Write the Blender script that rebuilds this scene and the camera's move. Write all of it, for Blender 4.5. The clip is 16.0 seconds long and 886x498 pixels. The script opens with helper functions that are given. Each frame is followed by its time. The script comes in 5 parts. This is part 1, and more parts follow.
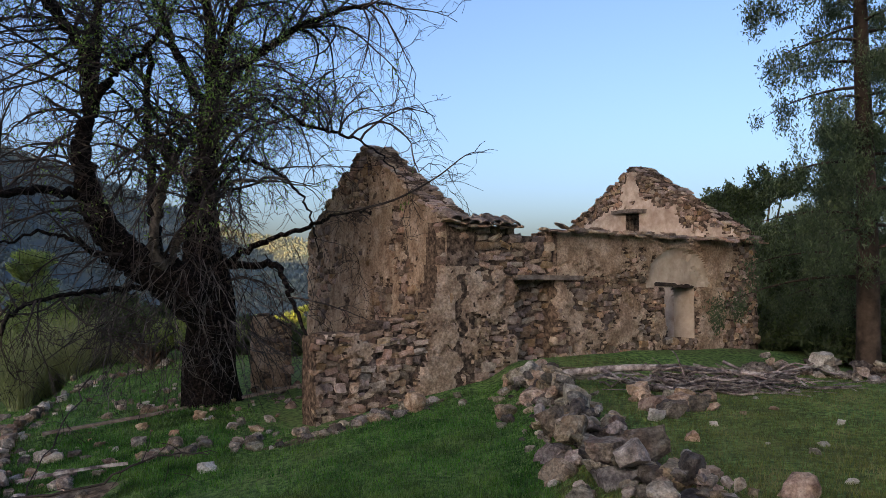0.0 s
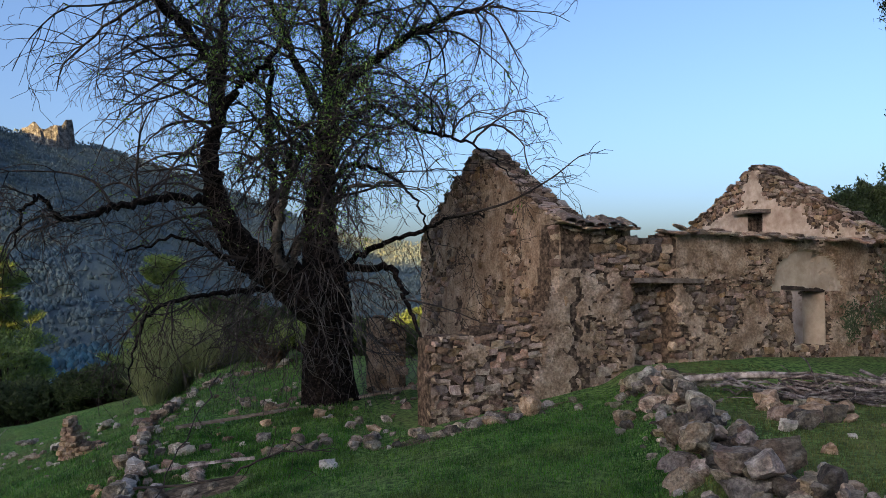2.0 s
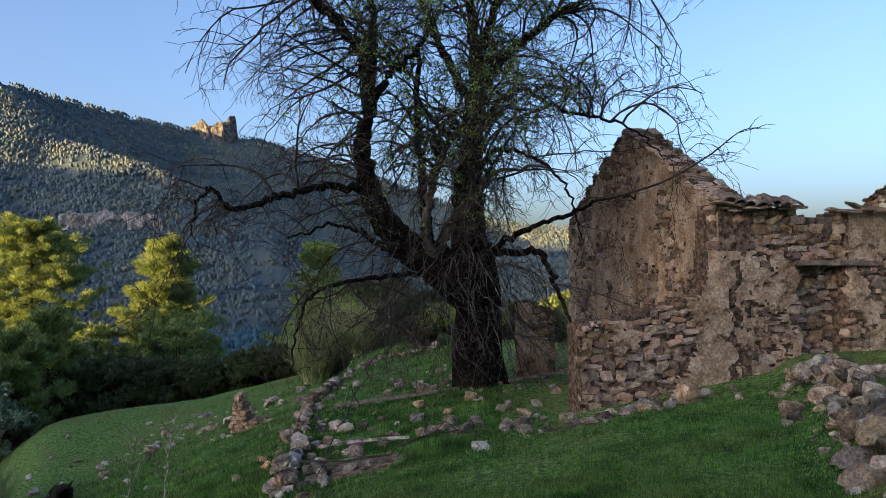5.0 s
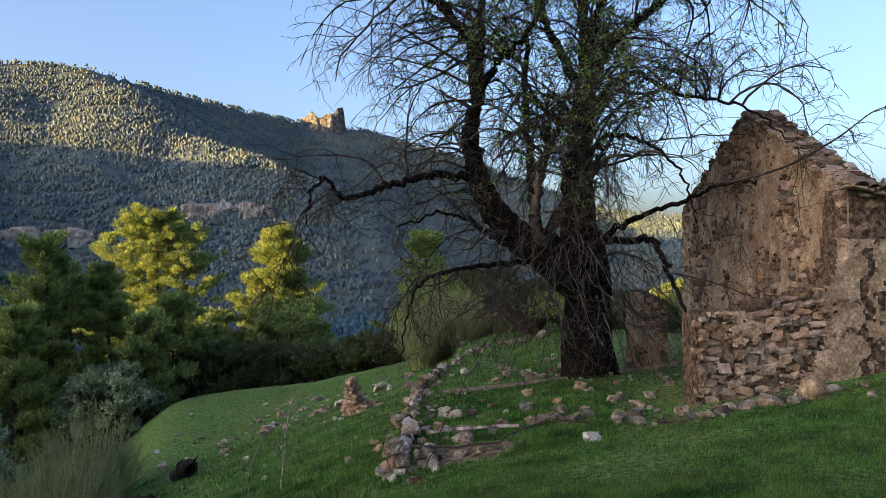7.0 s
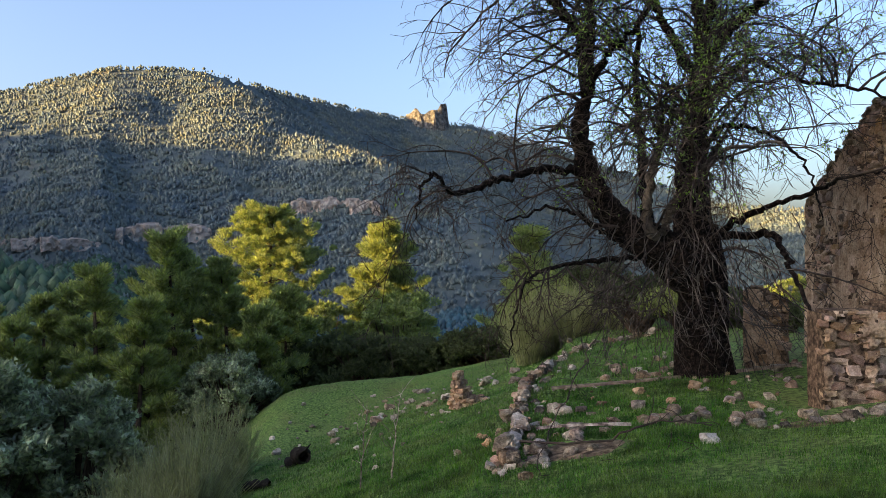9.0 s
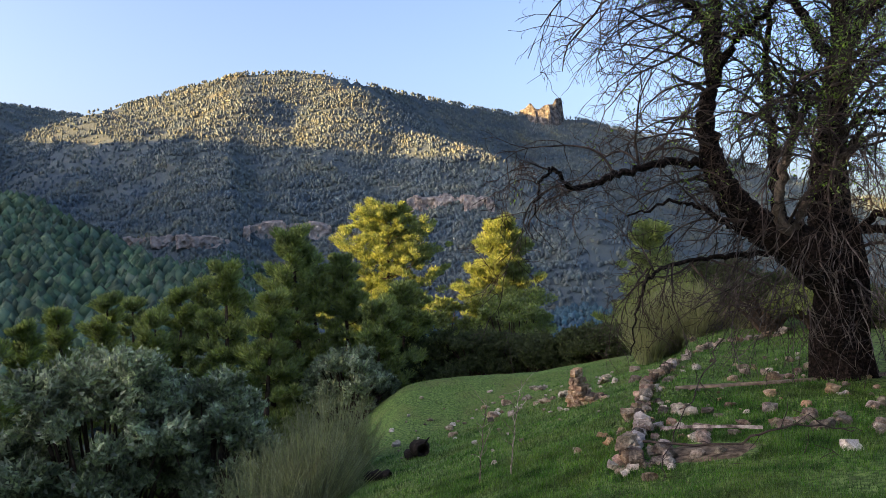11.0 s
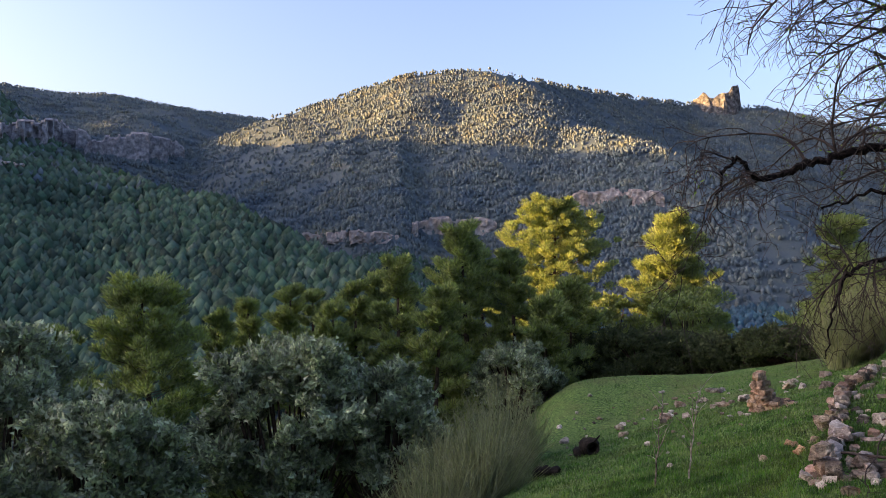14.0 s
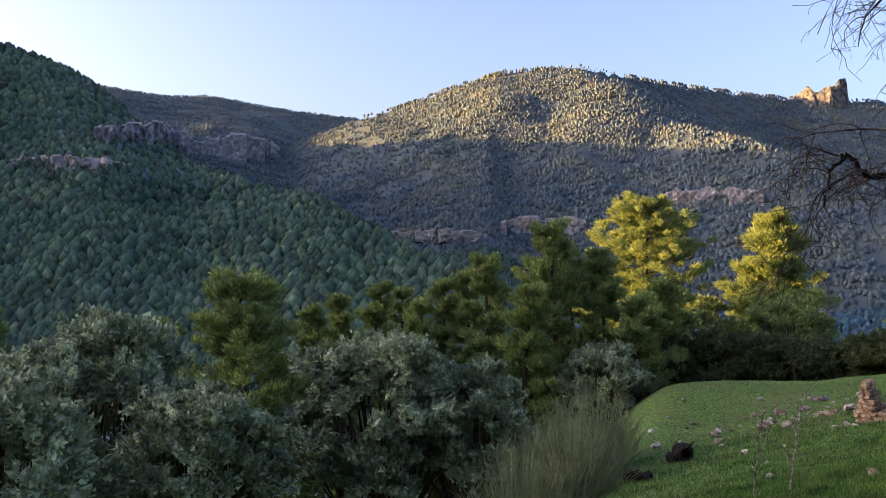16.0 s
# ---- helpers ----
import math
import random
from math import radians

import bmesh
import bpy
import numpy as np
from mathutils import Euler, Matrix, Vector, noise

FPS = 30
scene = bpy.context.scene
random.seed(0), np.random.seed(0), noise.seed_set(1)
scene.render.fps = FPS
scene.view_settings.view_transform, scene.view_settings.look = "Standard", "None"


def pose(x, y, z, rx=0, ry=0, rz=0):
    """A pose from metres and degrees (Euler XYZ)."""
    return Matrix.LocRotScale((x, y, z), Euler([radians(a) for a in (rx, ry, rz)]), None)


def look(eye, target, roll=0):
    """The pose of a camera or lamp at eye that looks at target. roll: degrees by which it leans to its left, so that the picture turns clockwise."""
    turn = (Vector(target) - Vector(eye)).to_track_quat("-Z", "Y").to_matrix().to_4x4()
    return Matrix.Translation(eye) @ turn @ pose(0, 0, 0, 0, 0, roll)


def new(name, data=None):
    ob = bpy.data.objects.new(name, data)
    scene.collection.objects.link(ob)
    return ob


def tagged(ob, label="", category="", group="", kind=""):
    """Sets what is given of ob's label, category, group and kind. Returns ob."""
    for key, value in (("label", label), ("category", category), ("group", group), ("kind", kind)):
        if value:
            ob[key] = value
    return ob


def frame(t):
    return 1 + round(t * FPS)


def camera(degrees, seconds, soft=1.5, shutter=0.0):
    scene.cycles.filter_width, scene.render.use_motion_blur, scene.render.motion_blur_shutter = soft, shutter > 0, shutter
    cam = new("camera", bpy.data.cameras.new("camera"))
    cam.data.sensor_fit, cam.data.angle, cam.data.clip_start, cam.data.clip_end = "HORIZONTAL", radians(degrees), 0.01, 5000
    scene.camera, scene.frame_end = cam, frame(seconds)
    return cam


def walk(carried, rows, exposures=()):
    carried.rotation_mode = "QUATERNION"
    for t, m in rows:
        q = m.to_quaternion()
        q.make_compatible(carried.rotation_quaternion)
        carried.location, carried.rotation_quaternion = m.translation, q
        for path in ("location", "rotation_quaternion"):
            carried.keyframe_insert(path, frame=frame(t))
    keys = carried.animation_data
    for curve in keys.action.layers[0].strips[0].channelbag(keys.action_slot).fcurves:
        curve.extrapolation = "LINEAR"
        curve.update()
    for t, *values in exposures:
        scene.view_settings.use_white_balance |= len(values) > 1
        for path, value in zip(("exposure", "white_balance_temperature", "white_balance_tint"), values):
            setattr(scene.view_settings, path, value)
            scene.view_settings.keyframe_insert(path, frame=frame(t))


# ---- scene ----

EYE = 1.6
cam = camera(59.6, 16.0, 0.55)
# seconds, place, and the turns of pose(): a person who turns on the spot, phone held out
PATH = [
    (0.0, 0.000, -0.000, 1.600, 91.91, 0.15, 0.00),
    (0.5, -0.019, 0.002, 1.601, 92.03, 0.16, 1.63),
    (1.0, -0.044, 0.004, 1.598, 92.09, 0.19, 3.83),
    (1.5, -0.071, 0.005, 1.594, 92.18, 0.17, 6.03),
    (2.0, -0.083, 0.002, 1.593, 92.17, 0.11, 7.97),
    (2.5, -0.092, -0.005, 1.593, 92.04, 0.22, 9.85),
    (3.0, -0.100, -0.007, 1.595, 91.84, 0.40, 11.82),
    (3.5, -0.101, -0.007, 1.596, 91.72, 0.49, 13.55),
    (4.0, -0.104, -0.009, 1.596, 91.55, 0.50, 15.15),
    (6.5, -0.183, -0.001, 1.588, 90.35, 0.38, 24.54),
    (7.0, -0.201, -0.006, 1.587, 90.25, 0.34, 26.41),
    (7.5, -0.219, -0.017, 1.585, 90.19, 0.28, 28.19),
    (8.0, -0.240, -0.030, 1.583, 90.13, 0.27, 30.14),
    (8.5, -0.260, -0.044, 1.584, 90.04, 0.25, 32.08),
    (9.0, -0.273, -0.058, 1.585, 89.93, 0.25, 34.00),
    (11.5, -0.319, -0.121, 1.580, 89.70, 0.52, 44.61),
    (12.0, -0.331, -0.133, 1.578, 89.71, 0.63, 46.71),
    (12.5, -0.344, -0.144, 1.573, 89.67, 0.69, 48.83),
    (13.0, -0.359, -0.154, 1.568, 89.61, 0.60, 50.84),
    (13.5, -0.378, -0.163, 1.562, 89.53, 0.48, 52.65),
    (14.0, -0.398, -0.171, 1.557, 89.46, 0.32, 54.62),
    (14.5, -0.409, -0.178, 1.554, 89.42, 0.21, 56.45),
    (15.0, -0.411, -0.186, 1.554, 89.41, 0.10, 58.07),
    (15.5, -0.412, -0.197, 1.557, 89.41, -0.04, 59.61),
    (16.0, -0.413, -0.209, 1.558, 89.37, -0.10, 61.14),
]
walk(cam, [(t, pose(x, y, z, rx, ry, rz)) for t, x, y, z, rx, ry, rz in PATH],
     [(0.0, 1.86, 6700, 20), (2.5, 1.86, 6300, 17), (4.0, 1.92, 6300, 17), (7.0, 2.26, 6900, 18), (9.0, 2.40, 7150, 19), (12.5, 2.50, 7150, 30), (16.0, 2.50, 7150, 33)])

# ---- light: low evening sun behind the south ridge, clear sky ----
SUN_EL, SUN_AZ = 7.0, 150.0          # degrees; azimuth counted left from +y
SUN_DIR = Vector((-math.sin(radians(SUN_AZ)) * math.cos(radians(SUN_EL)),
                  math.cos(radians(SUN_AZ)) * math.cos(radians(SUN_EL)), math.sin(radians(SUN_EL))))
world = bpy.data.worlds.new("sky")
scene.world = world
world.use_nodes = True
wn = world.node_tree
sky = wn.nodes.new("ShaderNodeTexSky")
sky.sky_type, sky.sun_disc = "NISHITA", False
sky.sun_elevation, sky.sun_rotation = radians(SUN_EL + 5), radians(360 - SUN_AZ)
sky.altitude, sky.air_density, sky.dust_density, sky.ozone_density = 1000, 1.0, 9.5, 3.2
wn.links.new(sky.outputs[0], wn.nodes["Background"].inputs[0])
wn.nodes["Background"].inputs[1].default_value = 0.094
sun = new("sun", bpy.data.lights.new("sun", "SUN"))
sun.data.energy, sun.data.angle, sun.data.color = 4.7, radians(0.5), (1.0, 0.65, 0.23)
sun.matrix_world = look(SUN_DIR * 100, (0, 0, 0))


# ---- materials ----
def material(name, stops, scale=4.0, detail=8.0, rough=0.9, bump=0.3, bump_scale=30.0, bump_size=0.02, per_object=0.0, per_island=0.0,
             stain=None, stain_scale=0.7, stain_amount=0.5, spec=0.06, metal=0.0, thin=0.0, grit=0.0, grit_scale=70.0):
    """A node material: noise through a colour ramp, broad stains, fine relief, and a shift per object or island."""
    m = bpy.data.materials.new(name)
    m.use_nodes = True
    nt = m.node_tree
    N, L = nt.nodes, nt.links
    bsdf = N["Principled BSDF"]
    bsdf.inputs["Roughness"].default_value = rough
    bsdf.inputs["Metallic"].default_value = metal
    bsdf.inputs["Specular IOR Level"].default_value = spec
    geo = N.new("ShaderNodeNewGeometry")
    def tex(sc, det, ro=0.6):
        n = N.new("ShaderNodeTexNoise")
        n.inputs["Scale"].default_value, n.inputs["Detail"].default_value, n.inputs["Roughness"].default_value = sc, det, ro
        L.new(geo.outputs["Position"], n.inputs["Vector"])
        return n
    a = tex(scale, detail)
    ramp = N.new("ShaderNodeValToRGB")
    els = ramp.color_ramp.elements
    while len(els) < len(stops):
        els.new(0.5)
    for e, (pos, col) in zip(els, stops):
        e.position, e.color = pos, (*col, 1)
    L.new(a.outputs["Fac"], ramp.inputs["Fac"])
    col = ramp.outputs["Color"]
    if stain:
        b = tex(stain_scale, 5.0, 0.65)
        r2 = N.new("ShaderNodeMapRange")
        r2.inputs[1].default_value, r2.inputs[2].default_value, r2.inputs[4].default_value = 0.45, 0.65, stain_amount
        L.new(b.outputs["Fac"], r2.inputs[0])
        mix = N.new("ShaderNodeMix")
        mix.data_type = "RGBA"
        mix.inputs[7].default_value = (*stain, 1)
        L.new(r2.outputs[0], mix.inputs[0])
        L.new(col, mix.inputs[6])
        col = mix.outputs[2]
    if grit:
        g = tex(grit_scale, 3.0, 0.7)
        gr = N.new("ShaderNodeMapRange")
        gr.inputs[1].default_value, gr.inputs[2].default_value, gr.inputs[3].default_value, gr.inputs[4].default_value = 0.35, 0.65, 1 - grit, 1 + 0.7 * grit
        L.new(g.outputs["Fac"], gr.inputs[0])
        gm = N.new("ShaderNodeMix")
        gm.data_type, gm.blend_type = "RGBA", "MULTIPLY"
        gm.inputs[0].default_value = 1.0
        L.new(col, gm.inputs[6])
        L.new(gr.outputs[0], gm.inputs[7])
        col = gm.outputs[2]
    if per_object or per_island:
        hsv = N.new("ShaderNodeHueSaturation")
        src = N.new("ShaderNodeObjectInfo").outputs["Random"] if per_object else geo.outputs["Random Per Island"]
        amount = per_object or per_island
        for sock, lo, hi, mul in (("Value", 1 - amount, 1 + amount, 1.0), ("Hue", 0.5 - 0.03 * amount, 0.5 + 0.03 * amount, 7.31), ("Saturation", 1 - 0.5 * amount, 1 + 0.5 * amount, 3.77)):
            fr = N.new("ShaderNodeMath")
            fr.operation = "MULTIPLY"
            fr.inputs[1].default_value = mul
            L.new(src, fr.inputs[0])
            fc = N.new("ShaderNodeMath")
            fc.operation = "FRACT"
            L.new(fr.outputs[0], fc.inputs[0])
            mr = N.new("ShaderNodeMapRange")
            mr.inputs[3].default_value, mr.inputs[4].default_value = lo, hi
            L.new(fc.outputs[0], mr.inputs[0])
            L.new(mr.outputs[0], hsv.inputs[sock])
        L.new(col, hsv.inputs["Color"])
        col = hsv.outputs["Color"]
    L.new(col, bsdf.inputs["Base Color"])
    if bump:
        c = tex(bump_scale, 6.0)
        bp = N.new("ShaderNodeBump")
        bp.inputs["Strength"].default_value, bp.inputs["Distance"].default_value = bump, bump_size
        height = c.outputs["Fac"]
        L.new(height, bp.inputs["Height"])
        L.new(bp.outputs[0], bsdf.inputs["Normal"])
    if thin:
        tr = N.new("ShaderNodeBsdfTranslucent")
        L.new(col, tr.inputs["Color"])
        ms = N.new("ShaderNodeMixShader")
        ms.inputs[0].default_value = thin
        L.new(bsdf.outputs[0], ms.inputs[1])
        L.new(tr.outputs[0], ms.inputs[2])
        L.new(ms.outputs[0], N["Material Output"].inputs["Surface"])
    return m


M_GRASS = material("grass_ground", [(0.38, (0.034, 0.066, 0.021)), (0.5, (0.089, 0.160, 0.040)), (0.62, (0.168, 0.264, 0.070))], 14, stain=(0.12, 0.10, 0.045), stain_amount=0.4, stain_scale=0.5, bump=0.6, bump_scale=18)
# Bluish tone: haze of the distance mixed into the soil colour.
M_ROCKSOIL = material("mountain_ground_hazed", [(0.3, (0.062, 0.090, 0.107)), (0.6, (0.095, 0.118, 0.109)), (0.8, (0.158, 0.141, 0.101))], 0.02, bump=0.5, bump_scale=0.15, bump_size=3.0)
M_PLASTER = material("lime_plaster", [(0.34, (0.291, 0.194, 0.126)), (0.5, (0.436, 0.315, 0.215)), (0.66, (0.582, 0.451, 0.335))], 4, stain=(0.20, 0.115, 0.068), stain_scale=1.8, stain_amount=0.5, bump=1.0, bump_scale=32, bump_size=0.05, grit=0.38, grit_scale=26)
M_BARK = material("old_bark", [(0.38, (0.005, 0.004, 0.003)), (0.54, (0.017, 0.012, 0.010)), (0.72, (0.060, 0.045, 0.036))], 22, bump=1.0, bump_scale=16, bump_size=0.05)


def smooth(a, b, v):
    t = np.clip((np.asarray(v, float) - a) / (b - a), 0, 1)
    return t * t * (3 - 2 * t)


def vnoise(x, y, seed=0):
    """Value noise on arrays, 0..1."""
    xi, yi = np.floor(x).astype(np.int64), np.floor(y).astype(np.int64)
    fx, fy = x - xi, y - yi
    fx, fy = fx * fx * (3 - 2 * fx), fy * fy * (3 - 2 * fy)
    def h(i, j):
        n = (i * 374761393 + j * 668265263 + seed * 1442695041) & 0x7FFFFFFF
        n = ((n ^ (n >> 13)) * 1274126177) & 0x7FFFFFFF
        return ((n ^ (n >> 16)) & 0xFFFF) / 65535.0
    return (h(xi, yi) * (1 - fx) + h(xi + 1, yi) * fx) * (1 - fy) + (h(xi, yi + 1) * (1 - fx) + h(xi + 1, yi + 1) * fx) * fy


def fbm(x, y, octaves=4, seed=0, gain=0.5):
    x, y = np.asarray(x, float), np.asarray(y, float)
    total, amp, norm = 0, 1.0, 0.0
    for k in range(octaves):
        total = total + amp * vnoise(x * 2 ** k, y * 2 ** k, seed + 17 * k)
        norm += amp
        amp *= gain
    return total / norm


# ---- the lie of the land ----
def meadow_edge(x, y):
    """How far a place lies beyond the meadow's rim, where the bank falls to the scrub."""
    return 2.2 - (x + 14.4) * 0.766 - (y - 10.5) * 0.643 + 1.1 * (fbm(x * 0.35, y * 0.35, 3, 27) - 0.5)


def near_ground(x, y):
    """Height near the ruin: a sloping strip, a stony yard, a terrace behind a low wall and a meadow below."""
    x, y = np.asarray(x, float), np.asarray(y, float)
    yard = 0.22 * smooth(0.55, 1.2, x) * smooth(1.5, 4.5, y)
    yard = yard - 0.30 * smooth(3.0, 9.0, x) * smooth(9, 14, y)
    strip = -0.40 * smooth(1.0, -2.8, x) * smooth(2, 8, y) - 0.06 * smooth(2, 8, y)
    bank = 0.25 * smooth(1.0, 0.0, np.abs(-0.515 * (x - 0.06) + 0.857 * (y - 11.3) + 0.2) / 1.4) * smooth(-1.5, 2, x)
    q = -(x + 5.2 + 0.28 * (y - 8.5))
    terrace = -0.38 * smooth(-3.6, 0.2, q) * smooth(-4.0, -1.0, q)
    step = smooth(0.0, 0.45, -(x + 5.2 + 0.38 * (y - 8.5))) * smooth(5.5, 8.5, y)
    below = -0.35 * step - 0.30 * smooth(-2, 0.5, q) * smooth(9.5, 6.0, y) - 2.80 * (0.3 * smooth(0.0, 8.8, q) + 0.7 * np.clip(q / 8.6, 0, 1)) + 0.45 * smooth(16, 24, y) * smooth(4, 9, q)
    z = yard + strip + bank * 0.6 + terrace + below
    e = meadow_edge(x, y)
    g = -(x + 21.7) * 0.83 + (y - 19.2) * 0.56
    z = z - 0.55 * np.maximum(e, 0) * smooth(0, 3, e) - 0.42 * np.maximum(g, 0) * smooth(0, 3, g)
    b = y - 22 + 0.3 * x
    z = z - 0.35 * np.maximum(b, 0) * smooth(0, 6, b) * smooth(3, -9, x)
    z = z + 0.10 * (fbm(x * 0.5, y * 0.5, 3, 3) - 0.5) + 0.05 * (fbm(x * 2.1, y * 2.1, 3, 5) - 0.5)
    return z


# crest lines of the hills, azimuth left from +y: elevation seen from the eye, and distance
LEFT_AZ, LEFT_EL, LEFT_R = (52, 59, 61, 67, 70, 73, 79, 82, 85, 87, 91, 100, 120, 135), (-7, -2.4, -1.5, 0.9, 2.5, 2.9, 4.9, 7.2, 9.9, 11.1, 12.4, 14.5, 13.0, 8.0), (300, 330, 350, 410, 440, 470, 560, 620, 690, 730, 800, 850, 900, 900)
MAIN_AZ, MAIN_EL = (-60, 0, 10, 14, 20, 26, 29, 32, 36.6, 40, 46, 51, 54, 57, 61, 65, 67, 72, 80), (0, 1.5, 2.6, 2.9, 5.1, 7.4, 8.1, 9.0, 9.55, 10.1, 11.3, 12.5, 12.4, 12.25, 11.0, 9.6, 9.0, 7.0, 3.0)
MAIN_R_AZ, MAIN_R = (-60, 0, 12, 24, 36, 44, 50, 58, 66, 80), (1300, 1500, 1850, 2450, 2350, 2050, 1760, 1800, 1900, 1900)
# spurs that come down from the tops towards the valley: azimuth, elevation, distance of points on their backs
SPURS = [
    ([(51.6, 12.3, 1750), (49.2, 11.3, 1650), (45.7, 8.7, 1480), (43, 7.9, 1380), (40.5, 7.15, 1280), (36.2, 5.2, 1130), (33, 3.0, 1030), (29, 0.0, 960)], 0.60),
    ([(57.0, 12.1, 1780), (56.0, 10.6, 1640), (54.0, 8.6, 1500), (51.5, 6.4, 1330), (48.5, 4.0, 1180)], 0.62),
    ([(66.0, 9.2, 1850), (63.0, 8.3, 1650), (60.5, 6.6, 1450), (59.0, 4.4, 1250)], 0.55),
]
CLIFF_AZ, CLIFF_EL = (62, 67, 73, 78, 81, 85, 92, 110), (5.0, 8.8, 9.4, 10.1, 9.9, 10.3, 9.0, 6.0)


def hill(az, r, el, rc, floor, start, back, shape=1.0):
    zc = rc * np.tan(np.radians(el))
    t = np.clip((r - start * rc) / (rc * (1 - start)), 0, 1)
    front = floor + (zc - floor) * t ** shape
    return np.where(r <= rc, front, zc - (r - rc) * back)


def ridge(x, y, points, slope):
    """A tent of ground along a line of (azimuth, elevation, distance)."""
    p = [(-math.sin(radians(a)) * r, math.cos(radians(a)) * r, r * math.tan(radians(e))) for a, e, r in points]
    best = np.full(np.shape(x), -300.0)
    for (x0, y0, z0), (x1, y1, z1) in zip(p[:-1], p[1:]):
        dx, dy = x1 - x0, y1 - y0
        t = np.clip(((x - x0) * dx + (y - y0) * dy) / (dx * dx + dy * dy), 0, 1)
        away = np.hypot(x - x0 - t * dx, y - y0 - t * dy)
        best = np.maximum(best, z0 + (z1 - z0) * t - slope * (np.sqrt(away ** 2 + 900) - 30))
    return best


def far_ground(x, y):
    r = np.hypot(x, y)
    az = np.degrees(np.arctan2(-x, y))
    rough = fbm(x * 0.006, y * 0.006, 5, 11) - 0.5
    fine = fbm(x * 0.03, y * 0.03, 3, 23) - 0.5
    gully = np.abs(fbm(az * 0.22, r * 0.0011, 3, 31) - 0.5) * 2
    slope = 0.30 * smooth(-2, 12, az) * smooth(175, 140, az)
    valley = -3.0 - np.minimum(slope * np.maximum(r - 26, 0), 84) - 55 * smooth(150, 450, r) * (1 - slope / 0.3)
    z = valley + 6 * rough
    # Hidden rise behind the left crest, shaped to cast shade on the mountain.
    left = hill(az, r, np.interp(az, LEFT_AZ, LEFT_EL), np.interp(az, LEFT_AZ, LEFT_R), -85.0, 0.35, np.where(r < 1800, np.interp(az, (82, 86), (0.45, -0.125)), 0.45), 0.9)
    left = left + 10 * rough * smooth(150, 400, r)
    left = np.where((az > 50) & (az < 140), left, -200)
    rc = np.interp(az, MAIN_R_AZ, MAIN_R)
    main = hill(az, r, np.interp(az, MAIN_AZ, MAIN_EL), rc, -90.0, 0.42, 0.3, np.interp(az, (48, 58), (1.5, 1.15))) + (60 * rough - 40 * gully * smooth(rc, 0.75 * rc, r)) * smooth(600, 1000, r) * smooth(rc, 0.83 * rc, r)
    main = np.where((az > -70) & (az < 95), main, -200)
    spur = np.full(np.shape(x), -200.0)
    for points, steep in SPURS:
        spur = np.maximum(spur, ridge(x, y, points, steep))
    spur = np.where(r < rc, spur + (34 * rough - 12 * gully) * smooth(rc, rc - 300, r), -200)
    massif = hill(az, r, np.interp(az, CLIFF_AZ, CLIFF_EL), 2700.0, -90.0, 0.5, 0.3, 0.55) + 60 * rough * smooth(2700, 2300, r)
    massif = np.where((az > 60) & (az < 115), massif, -200)
    top = np.maximum(np.maximum(main, spur), massif)
    z = np.maximum(np.maximum(z, left), top) + 3 * fine * smooth(150, 400, r)
    # an unseen ridge to the south-west, behind the walker, shaped to shade the ruin; a saddle in it lets the sun
    # through to the pines
    c, wv = 0.5 * x + 0.866 * y, 0.866 * x - 0.5 * y
    crest = 14.0 + 20.5 * smooth(-42.5, -38.0, wv) + 9 * smooth(-75, -83, wv) + 1.5 * (fbm(wv * 0.05, wv * 0, 3, 41) - 0.5)
    rise = smooth(-30, -175, c)
    south = np.where(az * 0 + wv > -20, 0, valley) * (1 - rise) + crest * rise - 0.25 * np.maximum(-c - 175, 0)
    south = np.where(c < -30, south, -300) - 90 * smooth(-110, -300, wv)
    z = np.maximum(z, south)
    # the rest of the ring
    ring = 150 * smooth(600, 1500, r) * smooth(30, -20, az) * smooth(-175, -90, az)
    return np.maximum(z, np.where(az < 0, ring - 90 * smooth(150, 450, r), -300))


def ground(x, y):
    x, y = np.asarray(x, float), np.asarray(y, float)
    r = np.hypot(x, y)
    n, f = near_ground(x, y), far_ground(x, y) + EYE
    c = 0.5 * x + 0.866 * y
    k = smooth(26, 70, r)
    k = np.maximum(k, smooth(-15, -45, c))
    return np.maximum(n, -16) * (1 - k) + f * k


def mesh_object(name, verts, faces, mat, parent=None, smooth_shade=True):
    me = bpy.data.meshes.new(name)
    me.from_pydata([tuple(v) for v in verts], [], [tuple(f) for f in faces])
    for m in (mat if isinstance(mat, (list, tuple)) else [mat]):
        me.materials.append(m)
    if smooth_shade:
        me.polygons.foreach_set("use_smooth", [True] * len(me.polygons))
    ob = new(name, me)
    ob.parent = parent
    return ob


def grid_faces(nu, nv, closed=False):
    i, j = np.meshgrid(np.arange(nu - (0 if closed else 1)), np.arange(nv - 1), indexing="ij")
    i2 = (i + 1) % nu
    return np.stack([i * nv + j, i2 * nv + j, i2 * nv + j + 1, i * nv + j + 1], -1).reshape(-1, 4)


azs = np.concatenate([np.arange(-42, 108, 0.42), np.arange(108, 318, 3.0)])
rads = np.concatenate([[0.0], np.geomspace(0.6, 4200, 330)])
A, Rr = np.meshgrid(np.radians(azs), rads, indexing="ij")
GX, GY = -np.sin(A) * Rr, np.cos(A) * Rr
GZ = ground(GX, GY)
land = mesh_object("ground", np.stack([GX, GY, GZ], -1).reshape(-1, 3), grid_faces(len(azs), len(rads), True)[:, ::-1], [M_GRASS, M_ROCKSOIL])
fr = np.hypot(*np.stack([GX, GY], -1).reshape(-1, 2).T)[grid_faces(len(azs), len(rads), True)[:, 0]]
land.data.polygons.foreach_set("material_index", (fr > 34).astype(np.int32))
tagged(land, "grassy hillside that falls to a wooded valley and mountains", "ground", kind="structure")

